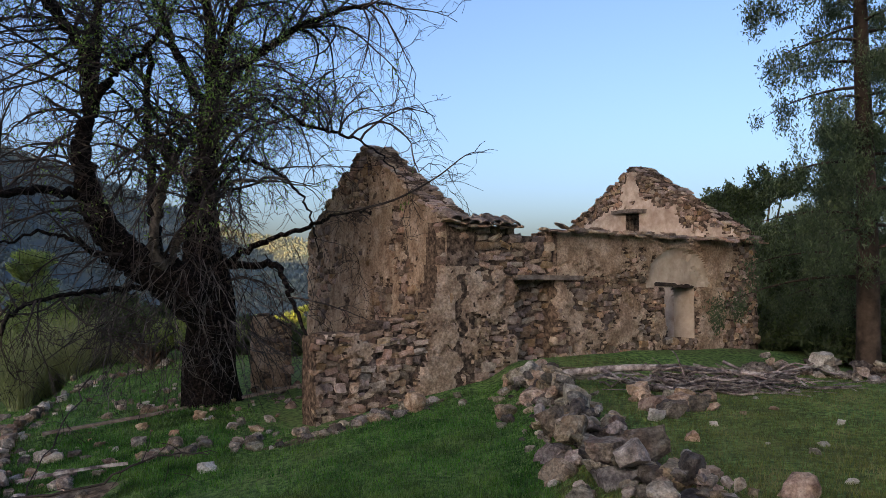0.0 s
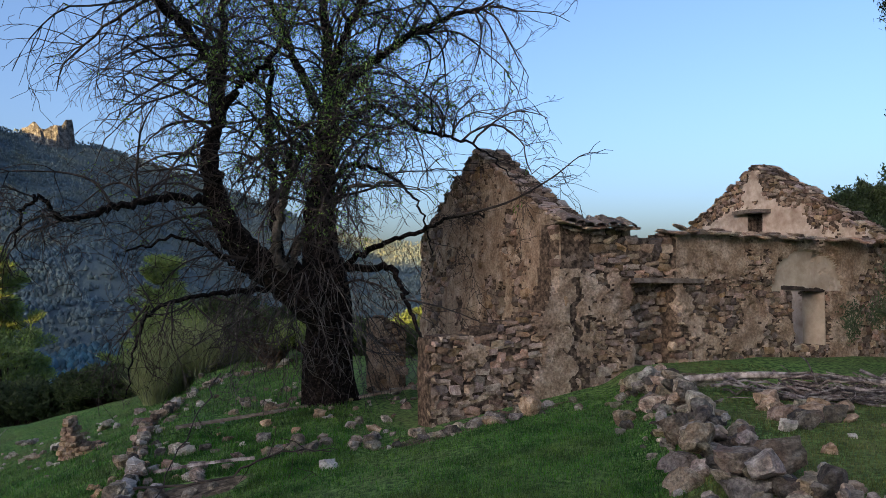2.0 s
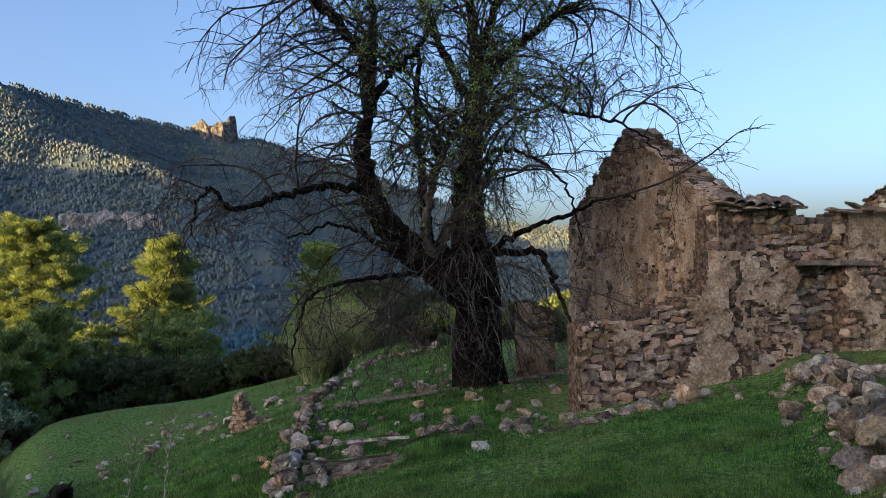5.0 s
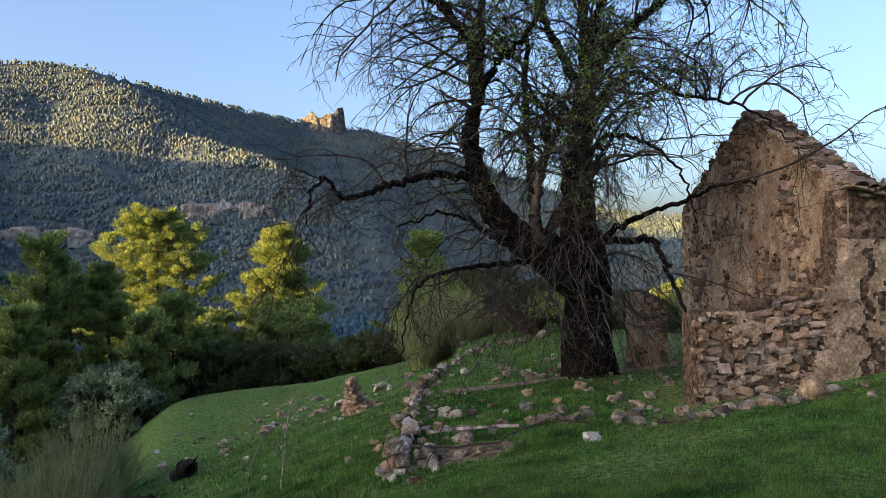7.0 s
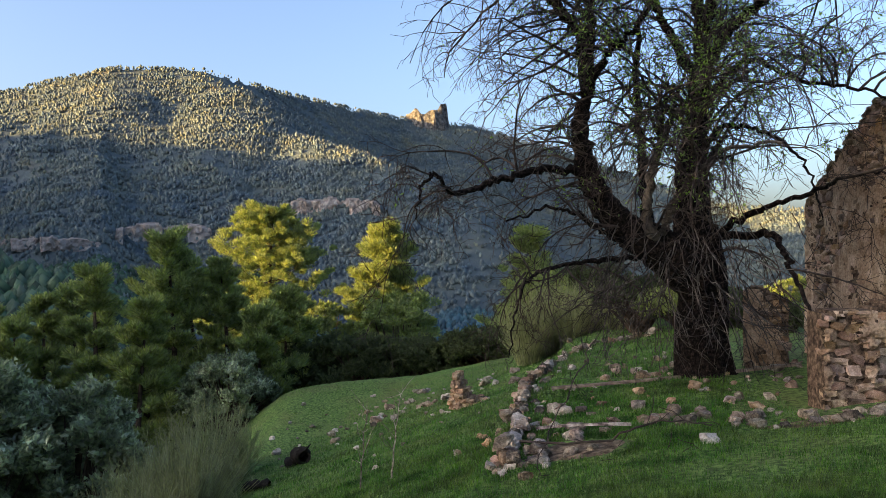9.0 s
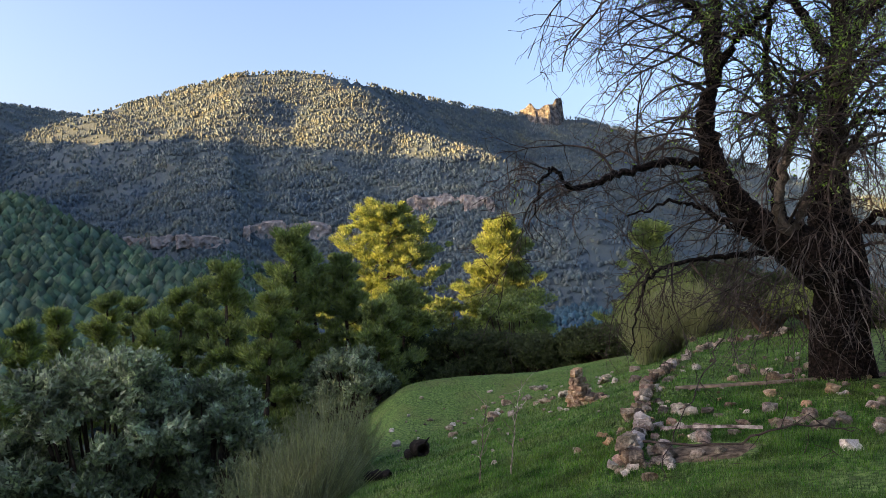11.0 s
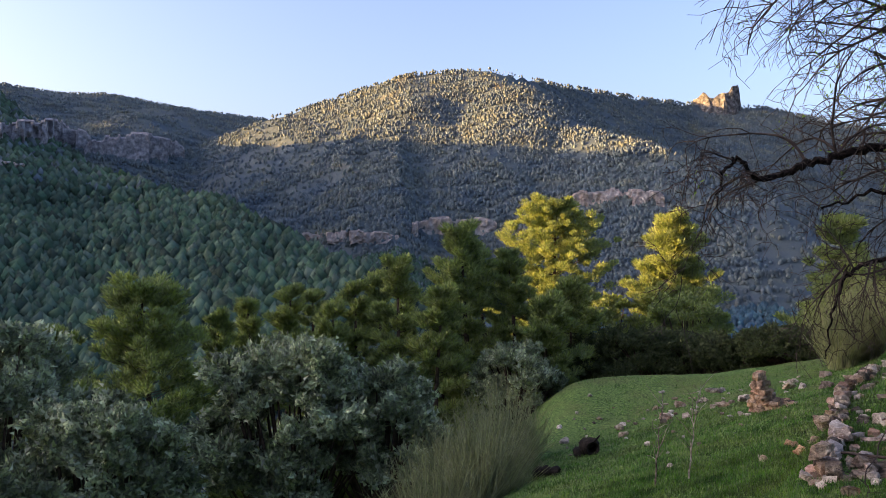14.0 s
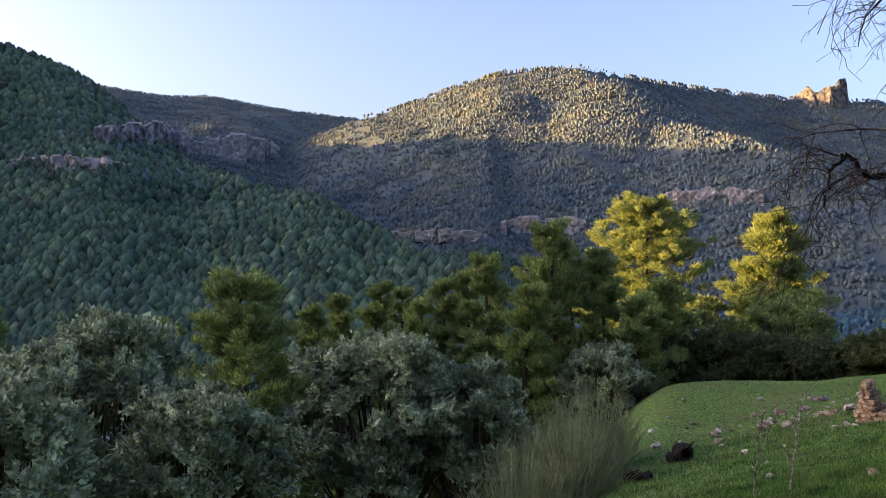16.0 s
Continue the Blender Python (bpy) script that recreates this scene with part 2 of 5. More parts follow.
# ---- leaves and stems ----
def leaf_mesh(name, centres, axes, length, width, mat, parent=None, jitter=0.4, rng=None, tri=False):
    """Small pointed leaves: one rhombus each, at the centres, along the axes."""
    rng = rng or np.random.default_rng(1)
    n = len(centres)
    axes = axes / np.maximum(np.linalg.norm(axes, axis=1, keepdims=True), 1e-6)
    side = np.cross(axes, rng.normal(size=(n, 3)))
    side /= np.maximum(np.linalg.norm(side, axis=1, keepdims=True), 1e-6)
    le = (length * (1 + jitter * rng.uniform(-1, 1, n)))[:, None]
    wi = (width * (1 + jitter * rng.uniform(-1, 1, n)))[:, None]
    if tri:
        v = np.stack([centres - axes * le / 2 + side * wi * 0.7, centres + axes * le / 2, centres - axes * le / 2 - side * wi * 0.7], 1).reshape(-1, 3)
        return fast_mesh(name, v, np.arange(3 * n).reshape(-1, 3), mat, parent)
    v = np.stack([centres - axes * le / 2, centres + side * wi / 2 - axes * le * 0.08, centres + axes * le / 2, centres - side * wi / 2 - axes * le * 0.08], 1).reshape(-1, 3)
    return fast_mesh(name, v, np.arange(4 * n).reshape(-1, 4), mat, parent)


def fast_mesh(name, verts, faces, mat, parent=None, shade=False):
    """A mesh from arrays; all faces have the same number of corners."""
    me = bpy.data.meshes.new(name)
    k = faces.shape[1]
    me.vertices.add(len(verts))
    me.vertices.foreach_set("co", np.ascontiguousarray(verts, dtype=np.float32).ravel())
    me.loops.add(faces.size)
    me.loops.foreach_set("vertex_index", np.ascontiguousarray(faces, dtype=np.int32).ravel())
    me.polygons.add(len(faces))
    me.polygons.foreach_set("loop_start", np.arange(0, faces.size, k, dtype=np.int32))
    me.polygons.foreach_set("use_smooth", np.full(len(faces), shade))
    me.update(calc_edges=True)
    me.validate()
    me.materials.append(mat)
    ob = new(name, me)
    ob.parent = parent
    return ob


class Tubes:
    """Collects branches as tapered tubes and makes one mesh of them."""
    def __init__(self):
        self.v, self.f, self.n = [], [], 0

    def add(self, pts, radii, sides=5):
        pts = np.asarray(pts, float)
        radii = np.asarray(radii, float)
        tan = np.gradient(pts, axis=0)
        tan /= np.maximum(np.linalg.norm(tan, axis=1, keepdims=True), 1e-9)
        ref = np.where(np.abs(tan[:, 2:3]) > 0.9, np.array([[1.0, 0, 0]]), np.array([[0, 0, 1.0]]))
        a = np.cross(tan, ref)
        a /= np.maximum(np.linalg.norm(a, axis=1, keepdims=True), 1e-9)
        b = np.cross(tan, a)
        ang = np.linspace(0, 2 * np.pi, sides, endpoint=False)
        ring = a[:, None] * np.cos(ang)[None, :, None] + b[:, None] * np.sin(ang)[None, :, None]
        v = pts[:, None] + ring * radii[:, None, None]
        m = len(pts)
        i, j = np.meshgrid(np.arange(m - 1), np.arange(sides), indexing="ij")
        j2 = (j + 1) % sides
        self.f.append(np.stack([i * sides + j, i * sides + j2, (i + 1) * sides + j2, (i + 1) * sides + j], -1).reshape(-1, 4) + self.n)
        self.v.append(v.reshape(-1, 3))
        self.n += m * sides

    def each(self, name, mat, parent=None):
        """One mesh for every tube."""
        n = 0
        for v, f in zip(self.v, self.f):
            fast_mesh(name, v, f - n, mat, parent, True)
            n += len(v)

    def mesh(self, name, mat, parent=None):
        return fast_mesh(name, np.concatenate(self.v), np.concatenate(self.f), mat, parent, True)


def empty(name, x, y, z):
    ob = new(name)
    ob.location = (x, y, z)
    return ob


M_FOREST = material("far_pinewood", [(0.35, (0.039, 0.073, 0.050)), (0.6, (0.064, 0.106, 0.065)), (0.8, (0.106, 0.143, 0.068))], 0.02, per_island=0.45, bump=0)
# The blue in the next two woods is distance haze in the colour.
M_LOWERWOOD = material("lower_pinewood_hazed", [(0.35, (0.045, 0.095, 0.120)), (0.6, (0.070, 0.131, 0.140)), (0.8, (0.110, 0.165, 0.125))], 0.02, per_island=0.35, bump=0)
M_MOUNTWOOD = material("mountain_pinewood_hazed", [(0.35, (0.075, 0.110, 0.128)), (0.6, (0.120, 0.143, 0.125)), (0.8, (0.185, 0.170, 0.090))], 0.02, per_island=0.25, bump=0)
M_CLIFF = material("limestone_cliff", [(0.3, (0.123, 0.112, 0.106)), (0.5, (0.285, 0.250, 0.217)), (0.7, (0.437, 0.408, 0.371))], 0.09, stain=(0.36, 0.24, 0.15), stain_scale=0.02, stain_amount=0.35, bump=1.0, bump_scale=0.3, bump_size=3.0)
M_CRAG = material("grey_brown_rock", [(0.34, (0.11, 0.112, 0.118)), (0.5, (0.22, 0.216, 0.215)), (0.66, (0.37, 0.355, 0.345))], 0.12, bump=1.0, bump_scale=0.4, bump_size=3.0)
M_HEADS = material("warm_crag_rock", [(0.36, (0.043, 0.044, 0.042)), (0.5, (0.111, 0.106, 0.096)), (0.64, (0.196, 0.195, 0.178))], 0.10, bump=1.0, bump_scale=0.3, bump_size=4.0)
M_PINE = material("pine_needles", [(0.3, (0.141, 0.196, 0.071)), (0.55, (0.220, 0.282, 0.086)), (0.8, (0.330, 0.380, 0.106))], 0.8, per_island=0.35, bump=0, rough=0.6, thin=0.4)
M_OLIVE = material("olive_leaves", [(0.36, (0.081, 0.112, 0.050)), (0.5, (0.214, 0.270, 0.139)), (0.66, (0.437, 0.500, 0.302))], 1.6, per_island=0.5, bump=0, rough=0.5, spec=0.5, thin=0.4)
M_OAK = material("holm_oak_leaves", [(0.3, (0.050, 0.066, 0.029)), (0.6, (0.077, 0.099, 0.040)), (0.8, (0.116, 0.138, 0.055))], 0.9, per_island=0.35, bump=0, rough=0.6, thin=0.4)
M_BROOM = material("broom_stems", [(0.3, (0.15, 0.175, 0.082)), (0.6, (0.24, 0.27, 0.125)), (0.8, (0.34, 0.365, 0.195))], 1.5, per_island=0.35, bump=0, rough=0.8)
M_PINEBARK = material("pine_bark", [(0.35, (0.03, 0.022, 0.016)), (0.6, (0.08, 0.055, 0.038)), (0.8, (0.14, 0.10, 0.07))], 5, bump=0.8, bump_scale=14)

# ---- woods on the mountains ----
def tree_template(rng):
    """A far pine: an uneven blunt crown over one stem, fifteen faces."""
    vs = []
    for h, w in ((0.10, 0.20), (0.52, 0.26)):
        a = np.arange(5) * 1.2566 + rng.uniform(0, 1.2)
        q = rng.uniform(0.7, 1.3, 5)
        vs.append(np.stack([np.cos(a) * w * q, np.sin(a) * w * q, h + rng.normal(0, 0.07, 5)], -1) + np.array([rng.normal(0, 0.03), rng.normal(0, 0.03), 0]))
    vs.append(np.array([[rng.normal(0, 0.05), rng.normal(0, 0.05), 0.96]]))
    fs = []
    for i in range(5):
        j = (i + 1) % 5
        fs += [(i, j, 5 + j), (i, 5 + j, 5 + i), (5 + i, 5 + j, 10)]
    return np.concatenate(vs), np.array(fs)


def woods(name, lo, hi, r0, r1, count, size, rng, label, mat=None):
    """Trees over the slopes between two azimuths and two distances, evenly over the ground that shows."""
    el = np.arctan2(GZ - EYE, Rr)
    run = np.maximum.accumulate(el, axis=1)
    seen = np.zeros_like(el)
    seen[:, 1:] = np.maximum(el[:, 1:] - run[:, :-1], 0)
    weight = (seen + 0.0006) * Rr ** 2 * ((Rr > r0) & (Rr < r1))
    weight *= (np.clip((azs - lo) / 5, 0, 1) * np.clip((hi - azs) / 8, 0, 1))[:, None]
    gap = fbm(GX * 0.011, GY * 0.011, 3, 77)
    weight *= np.clip((gap - 0.30) * 5, 0.25, 1)
    p = (weight / weight.sum()).ravel()
    pick = rng.choice(p.size, count, p=p)
    ai, ri = np.unravel_index(pick, weight.shape)
    az = np.radians(azs[ai] + rng.uniform(-0.21, 0.21, count))
    r = rads[ri] * (1 + rng.uniform(-0.011, 0.011, count))
    x, y = -np.sin(az) * r, np.cos(az) * r
    z = ground(x, y)
    templates = [tree_template(rng) for _ in range(6)]
    V, F, n = [], [], 0
    for k, (tv, tf) in enumerate(templates):
        m = np.arange(count) % 6 == k
        h = size * rng.uniform(0.6, 1.35, m.sum())
        a = rng.uniform(0, 6.28, m.sum())
        ca, sa = np.cos(a)[:, None], np.sin(a)[:, None]
        px = tv[None, :, 0] * ca - tv[None, :, 1] * sa
        py = tv[None, :, 0] * sa + tv[None, :, 1] * ca
        wide = rng.uniform(1.0, 1.6, m.sum())[:, None]
        pv = np.stack([px * h[:, None] * wide + x[m][:, None], py * h[:, None] * wide + y[m][:, None], tv[None, :, 2] * h[:, None] + z[m][:, None] - 0.4], -1)
        F.append((tf[None] + (np.arange(m.sum()) * len(tv))[:, None, None] + n).reshape(-1, 3))
        V.append(pv.reshape(-1, 3))
        n += m.sum() * len(tv)
    ob = fast_mesh(name, np.concatenate(V), np.concatenate(F), mat or M_FOREST, None, True)
    return tagged(ob, label, "forest", kind="stuff")


rng = np.random.default_rng(5)
woods("mountain_forest", -6, 90, 500, 3000, 62000, 6.4, rng, "dense pine forest over a mountainside, tinted with blue haze", M_MOUNTWOOD)
woods("lower_forest", -2, 54, 190, 800, 9000, 8.0, rng, "pine forest on the lower slopes, tinted with blue haze", M_LOWERWOOD)
woods("valley_forest", 46, 112, 230, 1000, 30000, 6.6, rng, "dense pine forest on a shaded steep hillside")


def cliff(name, a0, a1, e0, e1, seed, label, depth=5.0, cols=90, rows=10, mat=None):
    """A band of rock across a slope: upright buttresses with clefts, uneven top and foot."""
    verts = []
    for a in np.linspace(a0, a1, cols):
        ar = radians(a)
        i = int(np.argmin(np.abs(azs - a)))
        el = np.degrees(np.arctan2(GZ[i] - EYE, rads))
        ok = np.where((el > e0) & (rads > 300))[0]
        r = rads[ok[0]] if len(ok) else 1500.0
        edge = max(0.0, math.sin(math.pi * (a - a0) / (a1 - a0))) ** 0.15
        n1 = float(fbm(a * 1.3, seed, 4, seed))
        hi = e0 + 0.8 * (e1 - e0) * edge * (0.65 + 0.5 * round(n1 * 5) / 5)
        lo = e0 - 0.35 * (1 - edge) - 0.3 * float(fbm(a * 2.0, seed + 5, 3, seed))
        for k in range(rows):
            t = k / (rows - 1)
            e = lo + (hi - lo) * t
            rr = r - depth * (0.4 + edge) * (1 - 0.7 * t) - 14 * float(fbm(a * 3.0, t * 3.5 + seed, 4, seed)) + (25 if k == rows - 1 else 0)
            verts.append((-math.sin(ar) * rr, math.cos(ar) * rr, EYE + rr * math.tan(radians(e))))
    ob = mesh_object(name, verts, grid_faces(cols, rows)[:, ::-1], mat or M_CLIFF, smooth_shade=False)
    return tagged(ob, label, "cliff", group="cliffs across the valley")


cliff("cliff_face", 57.8, 65.6, 0.0, 1.15, 1, "pale limestone cliff band among dark pines")
cliff("cliff_face", 50.6, 57.0, 0.6, 2.3, 2, "reddish grey limestone cliff band among dark pines")
cliff("cliff_face", 38.6, 45.4, 2.6, 4.1, 3, "reddish limestone cliff band below sunlit pines")
cliff("cliff_face", 73.0, 79.5, 5.7, 8.0, 9, "shaded grey limestone cliff under a far ridge", 10.0, 90, 16, M_CRAG)
cliff("cliff_face", 79.0, 85.5, 6.4, 8.6, 4, "broad shaded grey limestone cliff under a far ridge", 10.0, 90, 16, M_CRAG)
cliff("cliff_face", 82.5, 90.5, 4.6, 5.9, 6, "broken pale rock band on a pine hillside", 6.0)

# the sunlit crag with two heads on the skyline
def crag():
    verts, cols, rows = [], 40, 12
    for i in range(cols):
        s = i / (cols - 1)
        a = 36.7 - 3.2 * s
        top = 9.80 + 0.46 * math.exp(-((s - 0.22) / 0.10) ** 2) + 0.35 * float(smooth(0.42, 0.6, s)) + 0.40 * float(smooth(0.72, 0.82, s)) - 1.5 * float(smooth(0.93, 1.0, s)) + 0.12 * (float(fbm(s * 14, 2, 3, 9)) - 0.5)
        for k in range(rows):
            t = k / (rows - 1)
            depth = 60 * math.sin(math.pi * min(max(s, 0.03), 0.97)) + 25
            r = 2345 - depth * (1 - 0.6 * t) - 22 * float(fbm(s * 9, t * 3, 3, 19))
            e = 7.6 + (top - 7.6) * t
            verts.append((-math.sin(radians(a)) * r, math.cos(radians(a)) * r, EYE + r * math.tan(radians(e))))
        rb = 2410
        verts.append((-math.sin(radians(a)) * rb, math.cos(radians(a)) * rb, EYE + rb * math.tan(radians(top - 0.1))))
        verts.append((-math.sin(radians(a)) * rb, math.cos(radians(a)) * rb, EYE + rb * math.tan(radians(8.0))))
    ob = mesh_object("rock_crag", verts, grid_faces(cols, rows + 2)[:, ::-1], M_HEADS, smooth_shade=False)
    tagged(ob, "sunlit orange rock crag with two heads on a ridge", "rock")


crag()


# ---- trees of the middle distance ----
def polar(az, d):
    return -math.sin(radians(az)) * d, math.cos(radians(az)) * d


def pine(az, d, top_el, radius, seed, label, crown_from=0.35, n=38000, cone=True):
    """A pine: trunk, limbs in tiers, and a crown of needle tufts in clumps."""
    rng = np.random.default_rng(seed)
    x, y = polar(az, d)
    z0 = float(ground(x, y)) - 0.2
    h = EYE + d * math.tan(radians(top_el)) - z0
    ob = empty("pine_tree", x, y, z0)
    stem = Tubes()
    k = np.linspace(0, 1, 9)
    lean = rng.normal(0, 0.03, 2)
    pts = np.stack([lean[0] * h * k ** 2 + 0.04 * np.sin(k * 7 + seed), lean[1] * h * k ** 2, h * 0.97 * k], -1)
    stem.add(pts, 0.018 * h * (1 - 0.92 * k) + 0.01, 7)
    trunk = stem.mesh("trunk", M_PINEBARK, ob)
    limbs, cc, ca = Tubes(), [], []
    whorls, arms, puffs = (15, 8, 6) if n > 50000 else (11, 6, 5)
    m = int(n / (whorls * arms * puffs))
    for w in range(whorls):
        u0 = (w + rng.uniform(-0.2, 0.2)) / (whorls - 1)
        a0 = rng.uniform(0, 6.283)
        for b in range(arms):
            u = min(max(u0 + rng.normal(0, 0.03), 0.0), 1.0)
            f = crown_from + (0.97 - crown_from) * u
            base = np.array([np.interp(f, k, pts[:, i]) for i in range(3)])
            if cone:
                reach = radius * (1.10 - 0.92 * u ** 1.25) * (0.75 + 0.25 * min(1, u * 6)) * rng.uniform(0.50, 1.12)
            else:
                reach = radius * (0.30 + 0.80 * math.sin(math.pi * min(1, u * 0.72 + 0.25)) ** 1.1) * rng.uniform(0.50, 1.12)
            a = a0 + b * 6.283 / arms + rng.normal(0, 0.25)
            t = np.linspace(0, 1, 5)[:, None]
            out = np.array([math.cos(a), math.sin(a), 0.0])
            tip = out * reach + np.array([0, 0, reach * (0.02 + 0.62 * u) + 0.15])
            br = base + tip * t - np.array([[0, 0, 0.10 * reach]]) * np.sin(t * 3.1)
            limbs.add(br, 0.016 * (1 - t[:, 0] * 0.8) * (h / 10), 4)
            for c in range(puffs):
                q = 1.02 - 0.75 * (c / puffs) ** 1.2 + rng.normal(0, 0.04)
                side = np.array([-out[1], out[0], 0]) * rng.normal(0, 0.17 * reach * (0.4 + q) + 0.05)
                centre = base + tip * q - np.array([0, 0, 0.10 * reach * math.sin(q * 3.1)]) + side + np.array([0, 0, rng.normal(0.05, 0.05)])
                size = rng.uniform(0.55, 1.0) * (0.16 + 0.085 * radius)
                off = rng.normal(0, 1, (m, 3))
                off /= np.linalg.norm(off, axis=1, keepdims=True)
                off *= (rng.uniform(0.15, 1, (m, 1)) ** 0.6) * size * np.array([1.1, 1.1, 0.72])
                cc.append(centre + off)
                ca.append(off * 0.8 + np.array([0, 0, 0.55 * size]) + out * 0.25 * size)
    limbs.each("limb", M_PINEBARK, ob)
    leaf_mesh("crown", np.concatenate(cc), np.concatenate(ca), 0.20, 0.055 if n > 50000 else 0.048, M_PINE, ob, rng=rng, tri=True)
    return tagged(ob, label, "pine tree", group="pines below the meadow")


def round_tree(name, az, d, top_el, rx, height, seed, mat, n, leaf, label, category, group="", lumps=26, trunk_mat=None):
    """A broad leafy tree or bush: short limbs and a crown of leafy boughs with gaps."""
    rng = np.random.default_rng(seed)
    x, y = polar(az, d)
    z1 = EYE + d * math.tan(radians(top_el))
    z0 = min(float(ground(x, y)), z1 - 1.2) - 0.1
    H = z1 - z0
    ob = empty(name, x, y, z0)
    stems, cc, ca = Tubes(), [], []
    lo = max(0.12 * H, H - height)
    for i in range(lumps):
        u = (i + 0.5) / lumps
        ph = i * 2.39996 + rng.normal(0, 0.3)
        v = 1 - 1.35 * u
        rad = math.sqrt(max(0.05, 1 - max(v, -0.2) ** 2))
        c = np.array([math.cos(ph) * rx * 0.78 * rad, math.sin(ph) * rx * 0.78 * rad, lo + (H - lo) * (0.42 + 0.42 * v)])
        c += rng.normal(0, 0.08 * rx, 3)
        size = rng.uniform(0.19, 0.33) * rx
        c[2] = min(c[2], H - size * 0.9)
        t = np.linspace(0, 1, 6)[:, None]
        start = np.array([rng.normal(0, 0.12), rng.normal(0, 0.12), 0.0])
        br = start + (c - start) * t * np.array([[1, 1, 1]]) + np.array([[0, 0, 0.25 * H]]) * np.sin(t * 3.1) * 0.3
        stems.add(br, (0.05 + 0.02 * rx) * (1 - 0.85 * t[:, 0]), 5)
        twigs = rng.integers(14, 22)
        per = max(4, n // (lumps * 18))
        for j in range(twigs):
            dirn = rng.normal(0, 1, 3)
            dirn[2] = abs(dirn[2]) * 0.9 + 0.15 * rng.normal()
            dirn /= np.linalg.norm(dirn)
            tip = c + dirn * size * rng.uniform(0.75, 1.3) * np.array([1, 1, 0.95])
            s = rng.uniform(0.05, 1.0, (per, 1)) ** 0.4
            pos = c + (tip - c) * s + rng.normal(0, 0.07 * size + 0.015, (per, 3))
            cc.append(pos)
            ca.append(dirn + rng.normal(0, 0.65, (per, 3)) + np.array([0, 0, 0.3]))
    stems.each("branch", trunk_mat or M_PINEBARK, ob)
    leaf_mesh("crown", np.concatenate(cc), np.concatenate(ca), leaf * 1.25, leaf * 0.55, mat, ob, rng=rng, tri=True)
    return tagged(ob, label, category, group=group)


def broom(az, d, top_el, rx, seed, n=900, spread=0.5, mat=None, fine=1.0, label="tall grey-green broom bush with fine upright stems"):
    """A broom bush: many fine stems that fan up from one foot and fork."""
    rng = np.random.default_rng(seed)
    x, y = polar(az, d)
    z1 = EYE + d * math.tan(radians(top_el))
    z0 = min(float(ground(x, y)), z1 - 0.8)
    H = z1 - z0
    ob = empty("broom_bush", x, y, z0)
    tubes = Tubes()
    for i in range(n // 2):
        a, q = rng.uniform(0, 6.283), math.sqrt(rng.uniform(0, 1))
        foot = np.array([math.cos(a), math.sin(a), 0]) * q * rx * 0.35
        hh = H * rng.uniform(0.45, 1.0) * (1 - 0.35 * q * q)
        tip = np.array([math.cos(a) * q * rx * (0.6 + spread) + rng.normal(0, 0.12), math.sin(a) * q * rx * (0.6 + spread) + rng.normal(0, 0.12), hh])
        t = np.linspace(0, 1, 5)[:, None]
        pts = foot + (tip - foot) * np.concatenate([t ** 1.3, t ** 1.3, t], 1)
        pts[1:] += np.cumsum(rng.normal(0, 0.025 * H / 3, (4, 3)), axis=0)
        tubes.add(pts, fine * 0.016 * (1.25 - t[:, 0]) * (d / 16) ** 0.5, 3)
        for j in range(3):
            s = rng.uniform(0.35, 0.9)
            p0 = pts[int(s * 4)] + (pts[int(s * 4) + 1] - pts[int(s * 4)]) * (s * 4 % 1)
            p1 = p0 + np.array([rng.normal(0, 0.17), rng.normal(0, 0.17), rng.uniform(0.1, 0.45)]) * (H / 3)
            tubes.add(np.stack([p0, (p0 + p1) / 2 + rng.normal(0, 0.02, 3), p1]), fine * np.array([0.012, 0.009, 0.005]) * (d / 16) ** 0.5, 3)
    tagged(tubes.mesh("stem_clump", mat or M_BROOM, ob), kind="stuff")
    return tagged(ob, label, "bush", group="broom bushes")


pine(38.8, 48, 2.0, 4.1, 11, "tall pine with its crown in yellow evening sun", 0.12, 95000)
pine(47.0, 58, 2.9, 4.3, 12, "tall spreading pine with a sunlit yellow top", 0.40, 95000, False)
pine(53.2, 38, 1.5, 3.0, 13, "dark green pine with a pointed crown", 0.2)
pine(58.4, 35, -0.9, 2.5, 14, "young green pine in shade", 0.15)
pine(49.7, 38, -0.6, 2.4, 15, "light green young pine with a bare pale trunk", 0.2)
pine(61.7, 40, -2.7, 2.6, 16, "young green pine in shade", 0.2)
pine(66.7, 38, -2.7, 2.7, 17, "bushy green pine in shade", 0.2)
pine(75.6, 31, -2.6, 2.7, 18, "broad round-topped green pine in shade", 0.25, 60000, False)
pine(28.0, 40, 1.6, 2.9, 19, "dusky green pine behind the terrace", 0.2)
pine(63.8, 34, -4.2, 2.2, 20, "small green pine in shade", 0.1)
pine(56.0, 31, -3.2, 2.1, 21, "small green pine in shade", 0.1)
pine(70.5, 33, -4.6, 2.0, 22, "small light green pine in shade", 0.1)
pine(46.0, 36, -3.0, 2.3, 23, "dark green pine in shade", 0.15)
pine(82.0, 36, -5.0, 2.0, 24, "green pine in shade", 0.15)
for a, dd, e, rr, sd in ((51.4, 41, -0.2, 2.6, 26), (55.4, 40, -1.2, 2.6, 27), (59.6, 41, -2.0, 2.5, 28), (64.6, 41, -3.2, 2.5, 29), (48.0, 33, -4.2, 2.1, 30), (68.6, 36, -3.6, 2.3, 34)):
    pine(a, dd, e, rr, sd, "full green pine in shade among others", 0.1, 30000)
pine(92.0, 38, -4.0, 2.2, 25, "green pine in shade", 0.15)

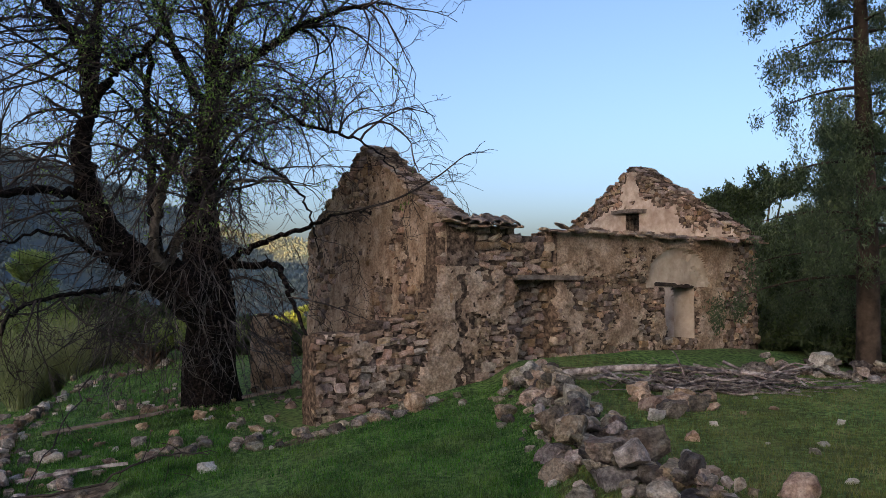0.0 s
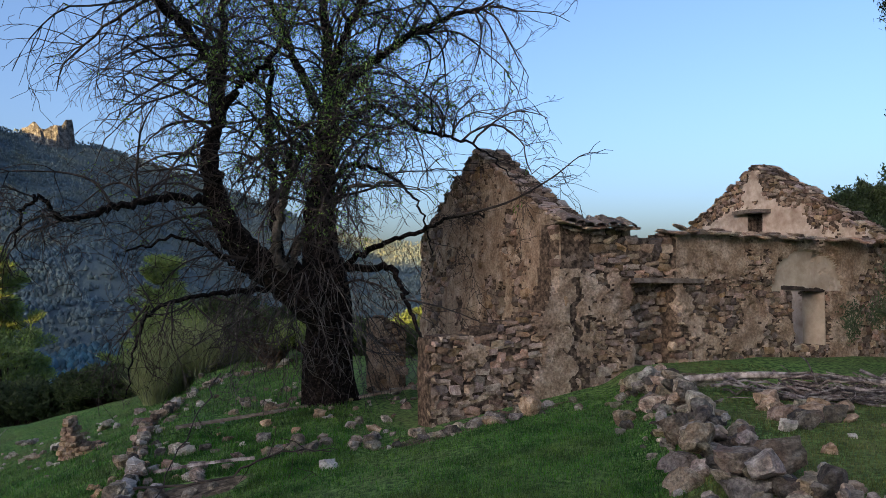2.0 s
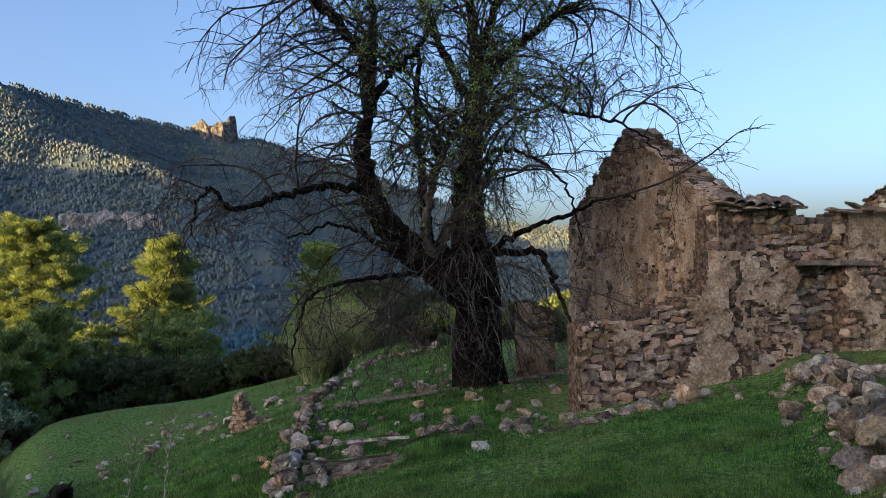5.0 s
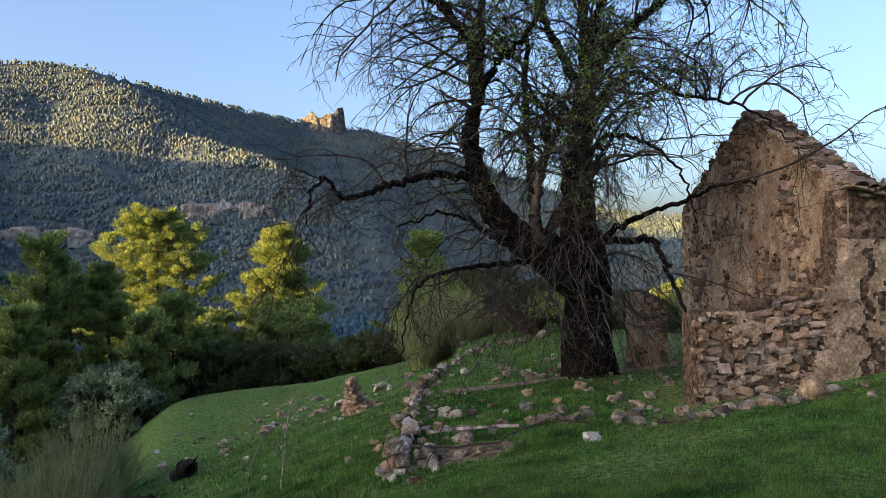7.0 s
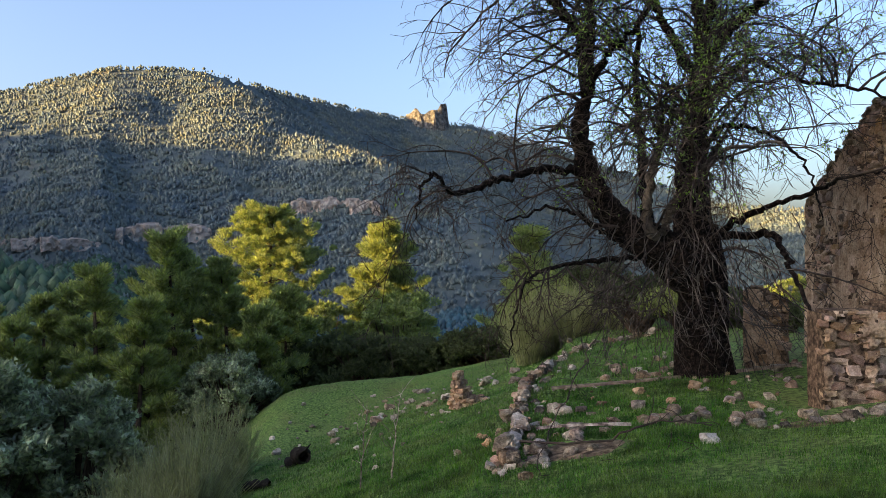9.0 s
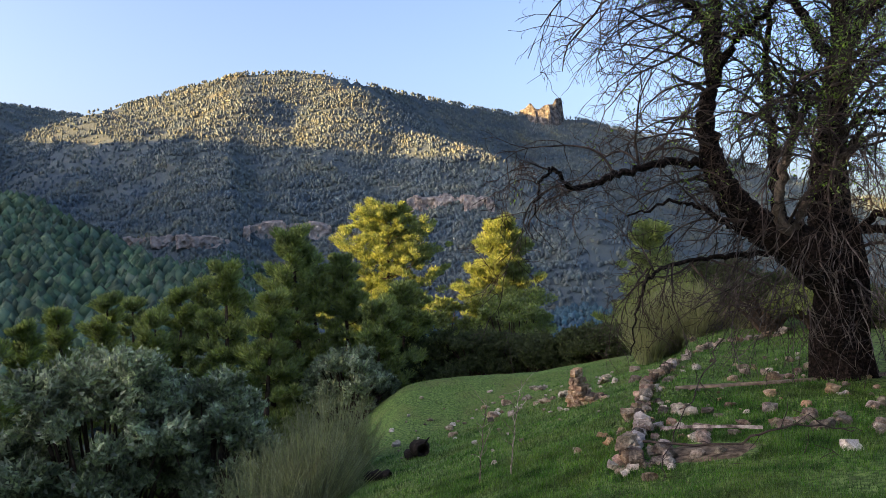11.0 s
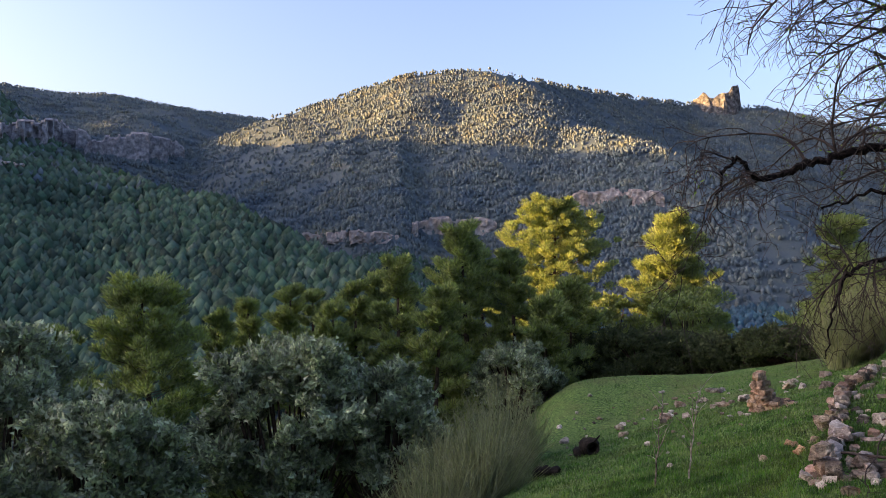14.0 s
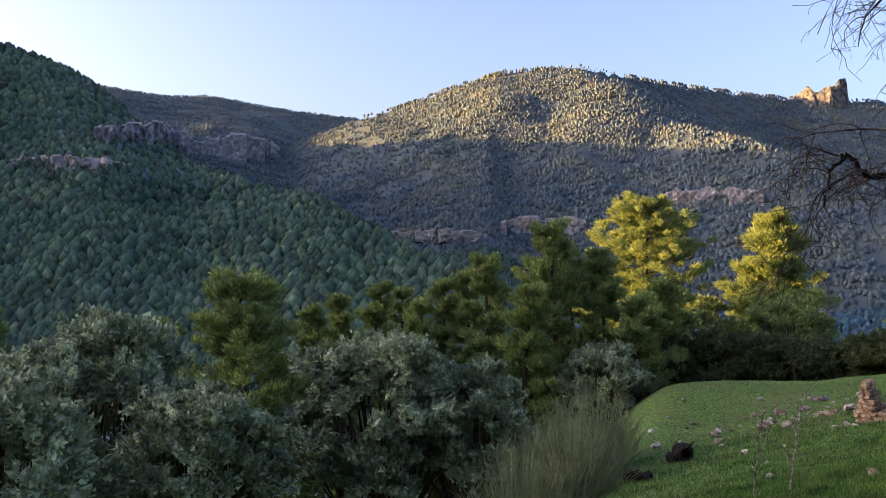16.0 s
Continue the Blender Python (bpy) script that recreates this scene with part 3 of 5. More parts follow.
round_tree("olive_tree", 66.8, 18.5, -5.8, 2.1, 5.0, 31, M_OLIVE, 70000, 0.10, "wild olive tree with dense silvery grey-green leaves", "olive tree", "wild olives", 56)
round_tree("olive_tree", 60.2, 18.5, -8.3, 1.5, 3.6, 35, M_OLIVE, 40000, 0.10, "lower wild olive with silvery grey-green leaves", "olive tree", "wild olives", 56)
round_tree("olive_tree", 86.8, 19.0, -4.4, 2.5, 5.5, 32, M_OLIVE, 72000, 0.10, "wild olive tree with dense grey-green leaves", "olive tree", "wild olives", 56)
round_tree("olive_tree", 79.5, 15.5, -9.5, 1.6, 3.5, 36, M_OLIVE, 40000, 0.09, "low wild olive with dense grey-green leaves", "olive tree", "wild olives", 56)
round_tree("olive_tree", 93.0, 14.0, -8.0, 2.0, 4.0, 38, M_OLIVE, 40000, 0.09, "low wild olive with dense grey-green leaves", "olive tree", "wild olives", 56)
round_tree("olive_tree", 50.0, 31.0, -7.2, 1.9, 3.4, 33, M_OLIVE, 20000, 0.11, "small wild olive with silvery leaves", "olive tree", "wild olives", 40)
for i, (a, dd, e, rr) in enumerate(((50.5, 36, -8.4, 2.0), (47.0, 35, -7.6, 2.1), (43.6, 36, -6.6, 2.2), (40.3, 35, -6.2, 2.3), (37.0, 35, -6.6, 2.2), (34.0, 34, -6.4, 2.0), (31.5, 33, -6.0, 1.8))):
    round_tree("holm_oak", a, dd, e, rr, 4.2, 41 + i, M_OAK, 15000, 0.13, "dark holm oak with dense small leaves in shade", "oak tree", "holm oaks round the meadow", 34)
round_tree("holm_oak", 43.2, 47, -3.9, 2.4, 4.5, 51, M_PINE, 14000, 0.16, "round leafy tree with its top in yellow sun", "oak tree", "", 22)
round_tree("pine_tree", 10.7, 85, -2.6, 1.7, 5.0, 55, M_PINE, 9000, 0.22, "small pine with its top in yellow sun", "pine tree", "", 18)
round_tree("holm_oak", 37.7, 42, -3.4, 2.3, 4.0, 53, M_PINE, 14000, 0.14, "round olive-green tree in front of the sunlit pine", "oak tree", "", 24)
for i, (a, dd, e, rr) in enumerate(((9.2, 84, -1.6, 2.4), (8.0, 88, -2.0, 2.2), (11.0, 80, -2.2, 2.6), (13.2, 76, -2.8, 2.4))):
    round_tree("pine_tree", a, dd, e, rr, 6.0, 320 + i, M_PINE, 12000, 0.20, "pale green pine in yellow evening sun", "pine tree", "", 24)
broom(53.6, 16.5, -11.6, 1.55, 61, 1300, 0.4, None, 0.6)
broom(51.4, 20.0, -9.4, 1.4, 62, 1000, 0.4, None, 0.6)
broom(57.0, 15.0, -13.2, 1.2, 63, 800, 0.4, None, 0.6)
for i, (a, e) in enumerate(((28.4, -3.2), (27.0, -2.7), (25.4, -2.7), (23.8, -3.0), (21.8, -3.4))):
    broom(a, 23.5 + (i % 2), e + 0.8, 0.95, 70 + i, 800, 0.45, None, 0.45)
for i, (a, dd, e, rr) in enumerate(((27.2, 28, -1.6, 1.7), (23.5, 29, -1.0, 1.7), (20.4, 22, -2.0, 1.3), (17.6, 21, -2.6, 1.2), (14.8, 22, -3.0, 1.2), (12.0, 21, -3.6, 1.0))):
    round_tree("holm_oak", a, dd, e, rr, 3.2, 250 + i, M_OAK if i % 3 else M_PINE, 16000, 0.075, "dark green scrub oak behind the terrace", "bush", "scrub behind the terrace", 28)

# ---- stone, wood and clay ----
STONE = [(0.34, (0.180, 0.123, 0.086)), (0.5, (0.288, 0.204, 0.146)), (0.66, (0.414, 0.310, 0.231))]
M_STONE = material("rubble_stone", STONE, 12, grit=0.3, per_object=0.5, stain=(0.30, 0.18, 0.10), stain_scale=2.2, stain_amount=0.5, bump=0.9, bump_scale=28, bump_size=0.03)
M_STONES = material("rubble_stones_joined", STONE, 12, grit=0.3, per_island=0.5, stain=(0.30, 0.18, 0.10), stain_scale=2.2, stain_amount=0.5, bump=0.9, bump_scale=28, bump_size=0.03)
GREY = [(0.34, (0.095, 0.080, 0.062)), (0.5, (0.205, 0.170, 0.130)), (0.66, (0.36, 0.31, 0.245))]
M_FIELD = material("field_stone", GREY, 9, grit=0.4, grit_scale=45, per_object=0.6, stain=(0.24, 0.145, 0.09), stain_scale=3.0, stain_amount=0.5, bump=1.0, bump_scale=24, bump_size=0.04)
M_WHITE = material("white_stone", [(0.34, (0.24, 0.205, 0.165)), (0.5, (0.37, 0.325, 0.27)), (0.66, (0.52, 0.465, 0.395))], 10, grit=0.3, grit_scale=50, per_object=0.3, bump=0.8, bump_scale=25)
M_MORTAR = material("earth_mortar", [(0.36, (0.035, 0.024, 0.017)), (0.5, (0.115, 0.078, 0.053)), (0.64, (0.24, 0.17, 0.118))], 14, bump=1.0, bump_scale=40, bump_size=0.03)
M_PINK = material("pink_lime_plaster", [(0.34, (0.36, 0.26, 0.19)), (0.5, (0.53, 0.41, 0.31)), (0.66, (0.66, 0.54, 0.43))], 5, stain=(0.34, 0.22, 0.15), stain_scale=2.0, stain_amount=0.5, bump=0.5, bump_scale=18)
M_PALE = material("pale_plaster", [(0.3, (0.40, 0.31, 0.22)), (0.55, (0.55, 0.45, 0.34)), (0.8, (0.66, 0.57, 0.46))], 3.0, stain=(0.30, 0.21, 0.14), stain_scale=4.0, stain_amount=0.5, bump=0.6, bump_scale=25)
M_TILE = material("old_clay_tile", [(0.3, (0.07, 0.05, 0.04)), (0.5, (0.16, 0.11, 0.083)), (0.7, (0.28, 0.21, 0.165))], 18, per_object=0.3, stain=(0.13, 0.12, 0.09), stain_scale=6, stain_amount=0.7, bump=0.7, bump_scale=30)
M_WOOD = material("weathered_timber", [(0.3, (0.09, 0.065, 0.047)), (0.55, (0.19, 0.15, 0.115)), (0.8, (0.30, 0.255, 0.21))], 12, bump=0.9, bump_scale=35)
M_DEADWOOD = material("dead_branch_wood", [(0.36, (0.06, 0.046, 0.04)), (0.5, (0.19, 0.15, 0.13)), (0.64, (0.36, 0.30, 0.26))], 12, per_object=0.45, bump=0.6, bump_scale=30)
# Lintel wood coloured dark for the shadow under the window arch.
M_SHADEWOOD = material("arch_shadow_lintel", [(0.3, (0.03, 0.022, 0.017)), (0.6, (0.07, 0.05, 0.037)), (0.8, (0.12, 0.09, 0.07))], 10, bump=1.0, bump_scale=30)


def stone_mesh(name, seed, rough=0.16, square=0.55):
    """A rough block of unit size: a cube cut in smaller faces, rounded and knocked about. 48 triangles."""
    rng = np.random.default_rng(seed)
    bm = bmesh.new()
    bmesh.ops.create_cube(bm, size=1.0)
    bmesh.ops.subdivide_edges(bm, edges=bm.edges[:], cuts=1, use_grid_fill=True)
    for v in bm.verts:
        p = np.array(v.co)
        ball = p / np.linalg.norm(p) * 0.56
        p = p * square + ball * (1 - square) + rng.normal(0, rough * 0.32, 3)
        v.co = p
    bmesh.ops.triangulate(bm, faces=bm.faces[:])
    me = bpy.data.meshes.new(name)
    bm.to_mesh(me)
    bm.free()
    return me


def crag_mesh(name, seed):
    """A broken field stone of unit size: flat breaks, knocked corners, pitted faces."""
    rng = np.random.default_rng(seed)
    bm = bmesh.new()
    bmesh.ops.create_cube(bm, size=1.0)
    bmesh.ops.subdivide_edges(bm, edges=bm.edges[:], cuts=3, use_grid_fill=True)
    cuts = [(v / np.linalg.norm(v), rng.uniform(0.27, 0.46)) for v in rng.normal(0, 1, (9, 3))]
    wave = rng.normal(0, 5, (5, 3))
    for v in bm.verts:
        p = np.array(v.co)
        p = p * 0.6 + p / np.linalg.norm(p) * 0.25
        for nrm, far in cuts:
            over = float(p @ nrm) - far
            if over > 0:
                p = p - nrm * over * 0.92
        p = p * (1 + 0.035 * np.sin(wave @ p * 2.2).sum()) + rng.normal(0, 0.016, 3)
        v.co = p * 1.12
    bmesh.ops.triangulate(bm, faces=bm.faces[:])
    me = bpy.data.meshes.new(name)
    bm.to_mesh(me)
    bm.free()
    return me


def with_mat(me, mat):
    me = me.copy()
    me.materials.append(mat)
    return me


BLOCKS = [stone_mesh("stone", k, 0.21, 0.56) for k in range(12)]
ROCKS = [crag_mesh("stone", 50 + k) for k in range(14)]
BLOCK_S = [with_mat(m, M_STONE) for m in BLOCKS]
ROCK_S = [with_mat(m, M_FIELD) for m in ROCKS]
FLAT_S = [with_mat(m, M_FIELD) for m in BLOCKS]
PALE_S = [with_mat(m, M_WHITE) for m in BLOCKS]


def put_stone(name, me, p, size, turn, parent=None):
    ob = new(name, me)
    ob.matrix_world = Matrix.LocRotScale(p, Euler(turn), size)
    ob.parent = parent
    return ob


def joined_stones(name, items, meshes, mat, parent=None, label="", category=""):
    """Many stones in one mesh: items are (place, size, turn, which)."""
    V, F, n = [], [], 0
    src = []
    for me in meshes:
        v = np.array([tuple(q.co) for q in me.vertices])
        f = np.array([tuple(p.vertices) for p in me.polygons])
        src.append((v, f))
    for p, size, turn, k in items:
        v, f = src[k % len(src)]
        m = np.array(Matrix.LocRotScale(p, Euler(turn), size))
        V.append(v @ m[:3, :3].T + m[:3, 3])
        F.append(f + n)
        n += len(v)
    ob = fast_mesh(name, np.concatenate(V), np.concatenate(F), mat, parent)
    return tagged(ob, label, category, kind="stuff")


# ---- the ruined house ----
U2, V2 = Vector((0.857, 0.515, 0)), Vector((-0.515, 0.857, 0))
W0 = Vector((0.06, 11.3, 0))
LEN, DEEP, EAVE, RIDGE = 7.03, 5.6, 2.36, 3.92


def wall(name, origin, u, length, top, base, thick, mats, cell=0.04, hole=None, relief=None, plaster=None, cap=None):
    """A ruined wall: a grid of cells cut to its outline, with a front in relief, a back and ragged edges.
    top and plaster work on arrays; mats: mortar, plaster and a second plaster (where cap is true)."""
    n = Vector((u.y, -u.x, 0))
    nu = int(round(length / cell))
    sv = np.arange(nu + 1) * cell
    z1 = float(np.max(top(sv)))
    nv = int((z1 - base) / cell) + 2
    S, Z = np.meshgrid(sv, base + np.arange(nv + 1) * cell, indexing="ij")
    Sc, Zc = S[:-1, :-1] + cell / 2, Z[:-1, :-1] + cell / 2
    inside = Zc < top(Sc)
    if hole is not None:
        inside &= ~hole(Sc, Zc)
    d = relief(S, Z) if relief is not None else np.zeros_like(S)
    wob = 0.6 * cell * (fbm(S * 9, Z * 9, 2, 3) - 0.5)
    P = lambda off, dz=0: np.stack([origin.x + u.x * (S + wob) + n.x * off, origin.y + u.y * (S + wob) + n.y * off, Z + wob * 0.7], -1).reshape(-1, 3)
    V = np.concatenate([P(d), P(-thick + 0 * d)])
    m = (nu + 1) * (nv + 1)
    idx = lambda i, j: i * (nv + 1) + j
    I, J = np.nonzero(inside)
    front = np.stack([idx(I, J), idx(I + 1, J), idx(I + 1, J + 1), idx(I, J + 1)], -1)
    back = front[:, ::-1] + m
    pad = np.pad(inside, 1)
    sides = []
    for di, dj, a, b in ((-1, 0, (0, 1), (0, 0)), (1, 0, (1, 0), (1, 1)), (0, -1, (0, 0), (1, 0)), (0, 1, (1, 1), (0, 1))):
        out = ~pad[1 + I + di, 1 + J + dj]
        i, j = I[out], J[out]
        A, B = idx(i + a[0], j + a[1]), idx(i + b[0], j + b[1])
        sides.append(np.stack([B, A, A + m, B + m], -1))
    F = np.concatenate([front, back] + sides)
    used, inv = np.unique(F, return_inverse=True)
    ob = fast_mesh(name, V[used], inv.reshape(F.shape), mats[0])
    for extra in mats[1:]:
        ob.data.materials.append(extra)
    index = np.zeros(len(F), np.int32)
    if plaster is not None:
        pm = plaster(Sc, Zc)[I, J]
        index[:len(I)][pm] = 1
        if cap is not None:
            index[:len(I)][cap(Sc, Zc)[I, J]] = 2
    ob.data.polygons.foreach_set("material_index", index)
    ob.data.update()
    return ob


def lay_stones(parent, origin, u, length, top, base, seed, plaster, relief, hole=None, singles=0, first=(0, 1e9), course=(0.07, 0.16), widths=(0.09, 0.27), proud=0.034, fine_from=None, rest_label="rubble stones bedded in earth mortar"):
    """Rubble courses over the bare parts of a wall's face; the first ones are parts of the wall, the others joined."""
    rng = np.random.default_rng(seed)
    n = Vector((u.y, -u.x, 0))
    ang = math.atan2(u.y, u.x)
    items, z = [], base
    while z < 4.2:
        h = rng.uniform(*course)
        s = rng.uniform(-0.1, 0.05)
        while s < length:
            w = rng.uniform(*widths) * (1.25 if rng.random() < 0.12 else 1)
            if fine_from is not None and s > fine_from:
                w *= 0.7
            hh = h * rng.uniform(0.7, 1.2)
            sc, zc = s + w / 2, z + h / 2 + rng.normal(0, 0.022)
            s += w
            if sc < 0.03 or sc > length - 0.03:
                continue
            a, b = np.array([sc]), np.array([zc])
            if zc + hh * 0.3 > float(top(a)[0]) or plaster(a, b)[0] or (hole is not None and (hole(a, b)[0] or hole(a + w / 2.2, b)[0] or hole(a - w / 2.2, b)[0])):
                continue
            dep = float(relief(a, b)[0])
            p = origin + u * sc + n * (dep - proud + rng.uniform(-0.02, 0.014))
            p = Vector((p.x, p.y, zc))
            items.append((p, (w * 1.0, rng.uniform(0.13, 0.19), hh * 1.04), (rng.normal(0, 0.10), rng.normal(0, 0.24), ang + rng.normal(0, 0.08)), int(rng.integers(12)), sc))
        z += h
    made, rest = 0, []
    for p, size, turn, k, sc in items:
        if made < singles and first[0] <= sc <= first[1]:
            put_stone("stone", BLOCK_S[k], p, size, turn, parent)
            made += 1
        else:
            rest.append((p, size, turn, k))
    if rest:
        joined_stones("stones", rest, BLOCKS, M_STONES, parent, rest_label)


S0 = 2.03     # the front wall starts this far before the house's corner


def front_top(s):
    s = s - S0
    low = np.interp(s, (-2.1, -1.7, -1.03, -0.3, -0.11, -0.04), (0.76, 0.80, 0.91, 1.13, 1.49, 2.30))
    high = np.interp(s, (0, 1.3, 1.31, 1.9, 1.95, 7.1), (2.38, 2.33, 2.20, 2.18, 2.30, 2.20))
    return np.where(s < -0.04, low, high) + 0.09 * (fbm(s * 4.1, s * 0, 3, 8) - 0.5)


def front_hole(s, z):
    s = s - S0
    return (np.abs(s - 4.88) < 0.36) & (z > 0.42) & (z < 1.36) | (np.hypot(s - 0.52, z - 2.12) < 0.035)


def niche(s, z):
    s = s - S0
    return (z > 1.36) & (((s - 4.88) / 0.80) ** 2 + ((z - 1.40) / 0.66) ** 2 < 1 + 0.25 * (fbm(s * 5, z * 5, 2, 4) - 0.5))


def split_line(z):
    """Where the crack through the front wall runs."""
    return 0.30 + 0.9 * (fbm(z * 1.9, z * 0, 4, 5) - 0.5) - 0.10 * (z - 1)


def front_plaster(s, z):
    t = s - S0
    f = fbm(t * 1.4, z * 1.6, 6, 21, 0.72)
    bias = np.where(t < -0.3, 0.00, np.where(t < 1.3, 0.06 - 0.28 * (z > 1.75), np.where(t < 2.05, -0.3, 0)))
    right = -0.10 + 0.20 * smooth(1.35, 1.75, z) + 0.20 * smooth(5.25, 5.45, t) * smooth(6.15, 5.95, t) - 0.12 * smooth(6.2, 6.5, t)
    bias = bias + np.where(t > 2.05, right, 0)
    crack = (np.abs(t - split_line(z)) < 0.05) & (z < 1.6)
    return ((f + bias > 0.5) & ~crack) | niche(s, z)


def front_relief(s, z):
    t = s - S0
    bare = ~front_plaster(s, z)
    d = -np.where(t > 2.05, 0.05, 0.085) * bare + 0.05 * (fbm(t * 2.3, z * 2.3, 3, 31) - 0.5) + 0.03 * (fbm(t * 9, z * 9, 3, 33) - 0.5) * (1 + bare)
    gap = smooth(1.24, 1.36, t + 0.12 * (fbm(z * 6, z * 0, 2, 6) - 0.5)) * smooth(2.10, 1.98, t + 0.10 * (fbm(z * 6, z * 0 + 4, 2, 6) - 0.5)) * smooth(1.58, 1.46, z)
    d = d - 0.24 * gap - 0.07 * niche(s, z)
    split = (np.abs(t - split_line(z)) < 0.02 + 0.05 * fbm(z * 5, z * 0, 2, 7)) & (z < 1.6)
    fissure = np.abs(fbm(t * 1.7 + 9, z * 1.4, 4, 81) - 0.5) < 0.012
    d = d - 0.14 * split - 0.06 * fissure * ~bare
    return d - 0.10 * smooth(1.34, 1.5, z) * (t < -0.04)


wf = tagged(wall("wall_front", W0 - U2 * S0, U2, LEN + S0, front_top, -0.7, 0.5, [M_MORTAR, M_PLASTER, M_PALE], 0.035, front_hole, front_relief, front_plaster, niche), "ruined rubble front wall with patches of old plaster", "wall", kind="structure")
lay_stones(wf, W0 - U2 * S0, U2, LEN + S0, front_top, -0.45, 61, front_plaster, front_relief, front_hole, 300, (0.0, 5.2), course=(0.065, 0.13), fine_from=S0 + 2.05, proud=0.036)


def g_top(s):
    v = DEEP - s
    return EAVE + (RIDGE - EAVE) * (1 - np.abs(v - DEEP / 2) / (DEEP / 2)) + 0.10 * (fbm(s * 3.7, s * 0, 3, 12) - 0.5)


def g_top2(s):
    v = DEEP - s
    return g_top(s) + 0.12 * np.clip(1 - np.abs(v - DEEP / 2) / (DEEP / 2), 0, 1) - 0.02


def g1_plaster(s, z):
    return fbm(s * 1.5, z * 1.0, 6, 51, 0.70) + 0.08 - 0.10 * smooth(3.2, 3.6, z) - 0.06 * smooth(2.6, 3.4, s) > 0.5


def g1_relief(s, z):
    return -0.04 * ~g1_plaster(s, z) + 0.05 * (fbm(s * 2.3, z * 1.4, 3, 53) - 0.5) + 0.035 * (fbm(s * 10, z * 7, 3, 54) - 0.5)


wl = tagged(wall("wall_gable_left", W0 + V2 * DEEP, -V2, DEEP - 0.02, g_top, -0.7, 0.5, [M_MORTAR, M_PLASTER], 0.035, None, g1_relief, g1_plaster), "ruined gable wall of rubble with worn tan plaster", "wall", kind="structure")
lay_stones(wl, W0 + V2 * DEEP, -V2, DEEP, g_top, 0.2, 62, g1_plaster, g1_relief, None, 300)


def g2_plaster(s, z):
    f = fbm(s * 1.9, z * 1.9, 5, 71, 0.62)
    return f + 0.17 - 0.30 * smooth(0.75, 0.15, g_top2(s) - z) > 0.5


def g2_relief(s, z):
    return -0.025 * ~g2_plaster(s, z) + 0.04 * (fbm(s * 3, z * 3, 3, 73) - 0.5)


def g2_hole(s, z):
    v = DEEP - s
    return (v > 2.64) & (v < 3.04) & (z > 2.3) & (z < 2.93)


wr = tagged(wall("wall_gable_right", W0 + U2 * (LEN - 0.5) + V2 * DEEP, -V2, DEEP - 0.06, g_top2, -0.7, 0.5, [M_MORTAR, M_PINK], 0.04, g2_hole, g2_relief, g2_plaster), "ruined gable wall with pink plaster and bare rubble top", "wall", kind="structure")
lay_stones(wr, W0 + U2 * (LEN - 0.5) + V2 * DEEP, -V2, DEEP - 0.06, g_top2, 2.2, 63, g2_plaster, g2_relief, g2_hole, 300, course=(0.06, 0.11), widths=(0.08, 0.20), proud=0.05)
wb = tagged(wall("wall_back", W0 + U2 * 0.5 + V2 * (DEEP - 0.5), U2, LEN - 1.0, lambda s: 2.1 + 0.2 * (fbm(s * 2, s * 0, 3, 9) - 0.5), -0.7, 0.5, [M_MORTAR, M_PALE], 0.08, None, None, lambda s, z: s > -1), "plastered back wall of the ruined house", "wall", kind="structure")


def timber(name, a, b, wide, high, mat, parent=None, bend=0.02, seed=0):
    """A squared beam or plank between two points, slightly bent, with uneven faces."""
    a, b = Vector(a), Vector(b)
    rng = np.random.default_rng(seed)
    u = (b - a).normalized()
    side = u.cross(Vector((0, 0, 1))).normalized()
    up = side.cross(u).normalized()
    verts, k = [], 14
    for i in range(k):
        t = i / (k - 1)
        p = a + (b - a) * t + up * (bend * math.sin(t * 3.1)) + side * rng.normal(0, 0.006)
        for ds, du in ((-1, -1), (-0.8, 1), (0.8, 1), (1, -1)):
            e = 1 + rng.normal(0, 0.05)
            q = p + side * ds * wide / 2 * e + up * du * high / 2 * e
            verts.append(tuple(q))
    faces = [(i * 4 + j, i * 4 + (j + 1) % 4, i * 4 + 4 + (j + 1) % 4, i * 4 + 4 + j) for i in range(k - 1) for j in range(4)]
    faces += [(3, 2, 1, 0), tuple(4 * (k - 1) + j for j in range(4))]
    return mesh_object(name, verts, faces, mat, parent, False)


def on_front(s, z, out=0.0):
    p = W0 + U2 * s - V2 * out
    return (p.x, p.y, z)


tagged(timber("wooden_lintel", on_front(1.26, 1.56, -0.05), on_front(2.60, 1.545, -0.05), 0.16, 0.07, M_WOOD, bend=0.0, seed=1), "weathered wooden beam set across the wall", "lintel")
tagged(timber("wooden_lintel", on_front(4.30, 1.43, -0.17), on_front(5.34, 1.37, -0.17), 0.24, 0.07, M_SHADEWOOD, bend=0.005, seed=2), "wooden lintel over the window, dark for the shadow under the arch", "lintel")
tagged(timber("wooden_lintel", W0 + U2 * (LEN - 0.55) + V2 * 3.38 + Vector((0, 0, 2.99)), W0 + U2 * (LEN - 0.55) + V2 * 2.42 + Vector((0, 0, 2.97)), 0.14, 0.08, M_WOOD, seed=3), "pale wooden lintel over the gable vent", "lintel")

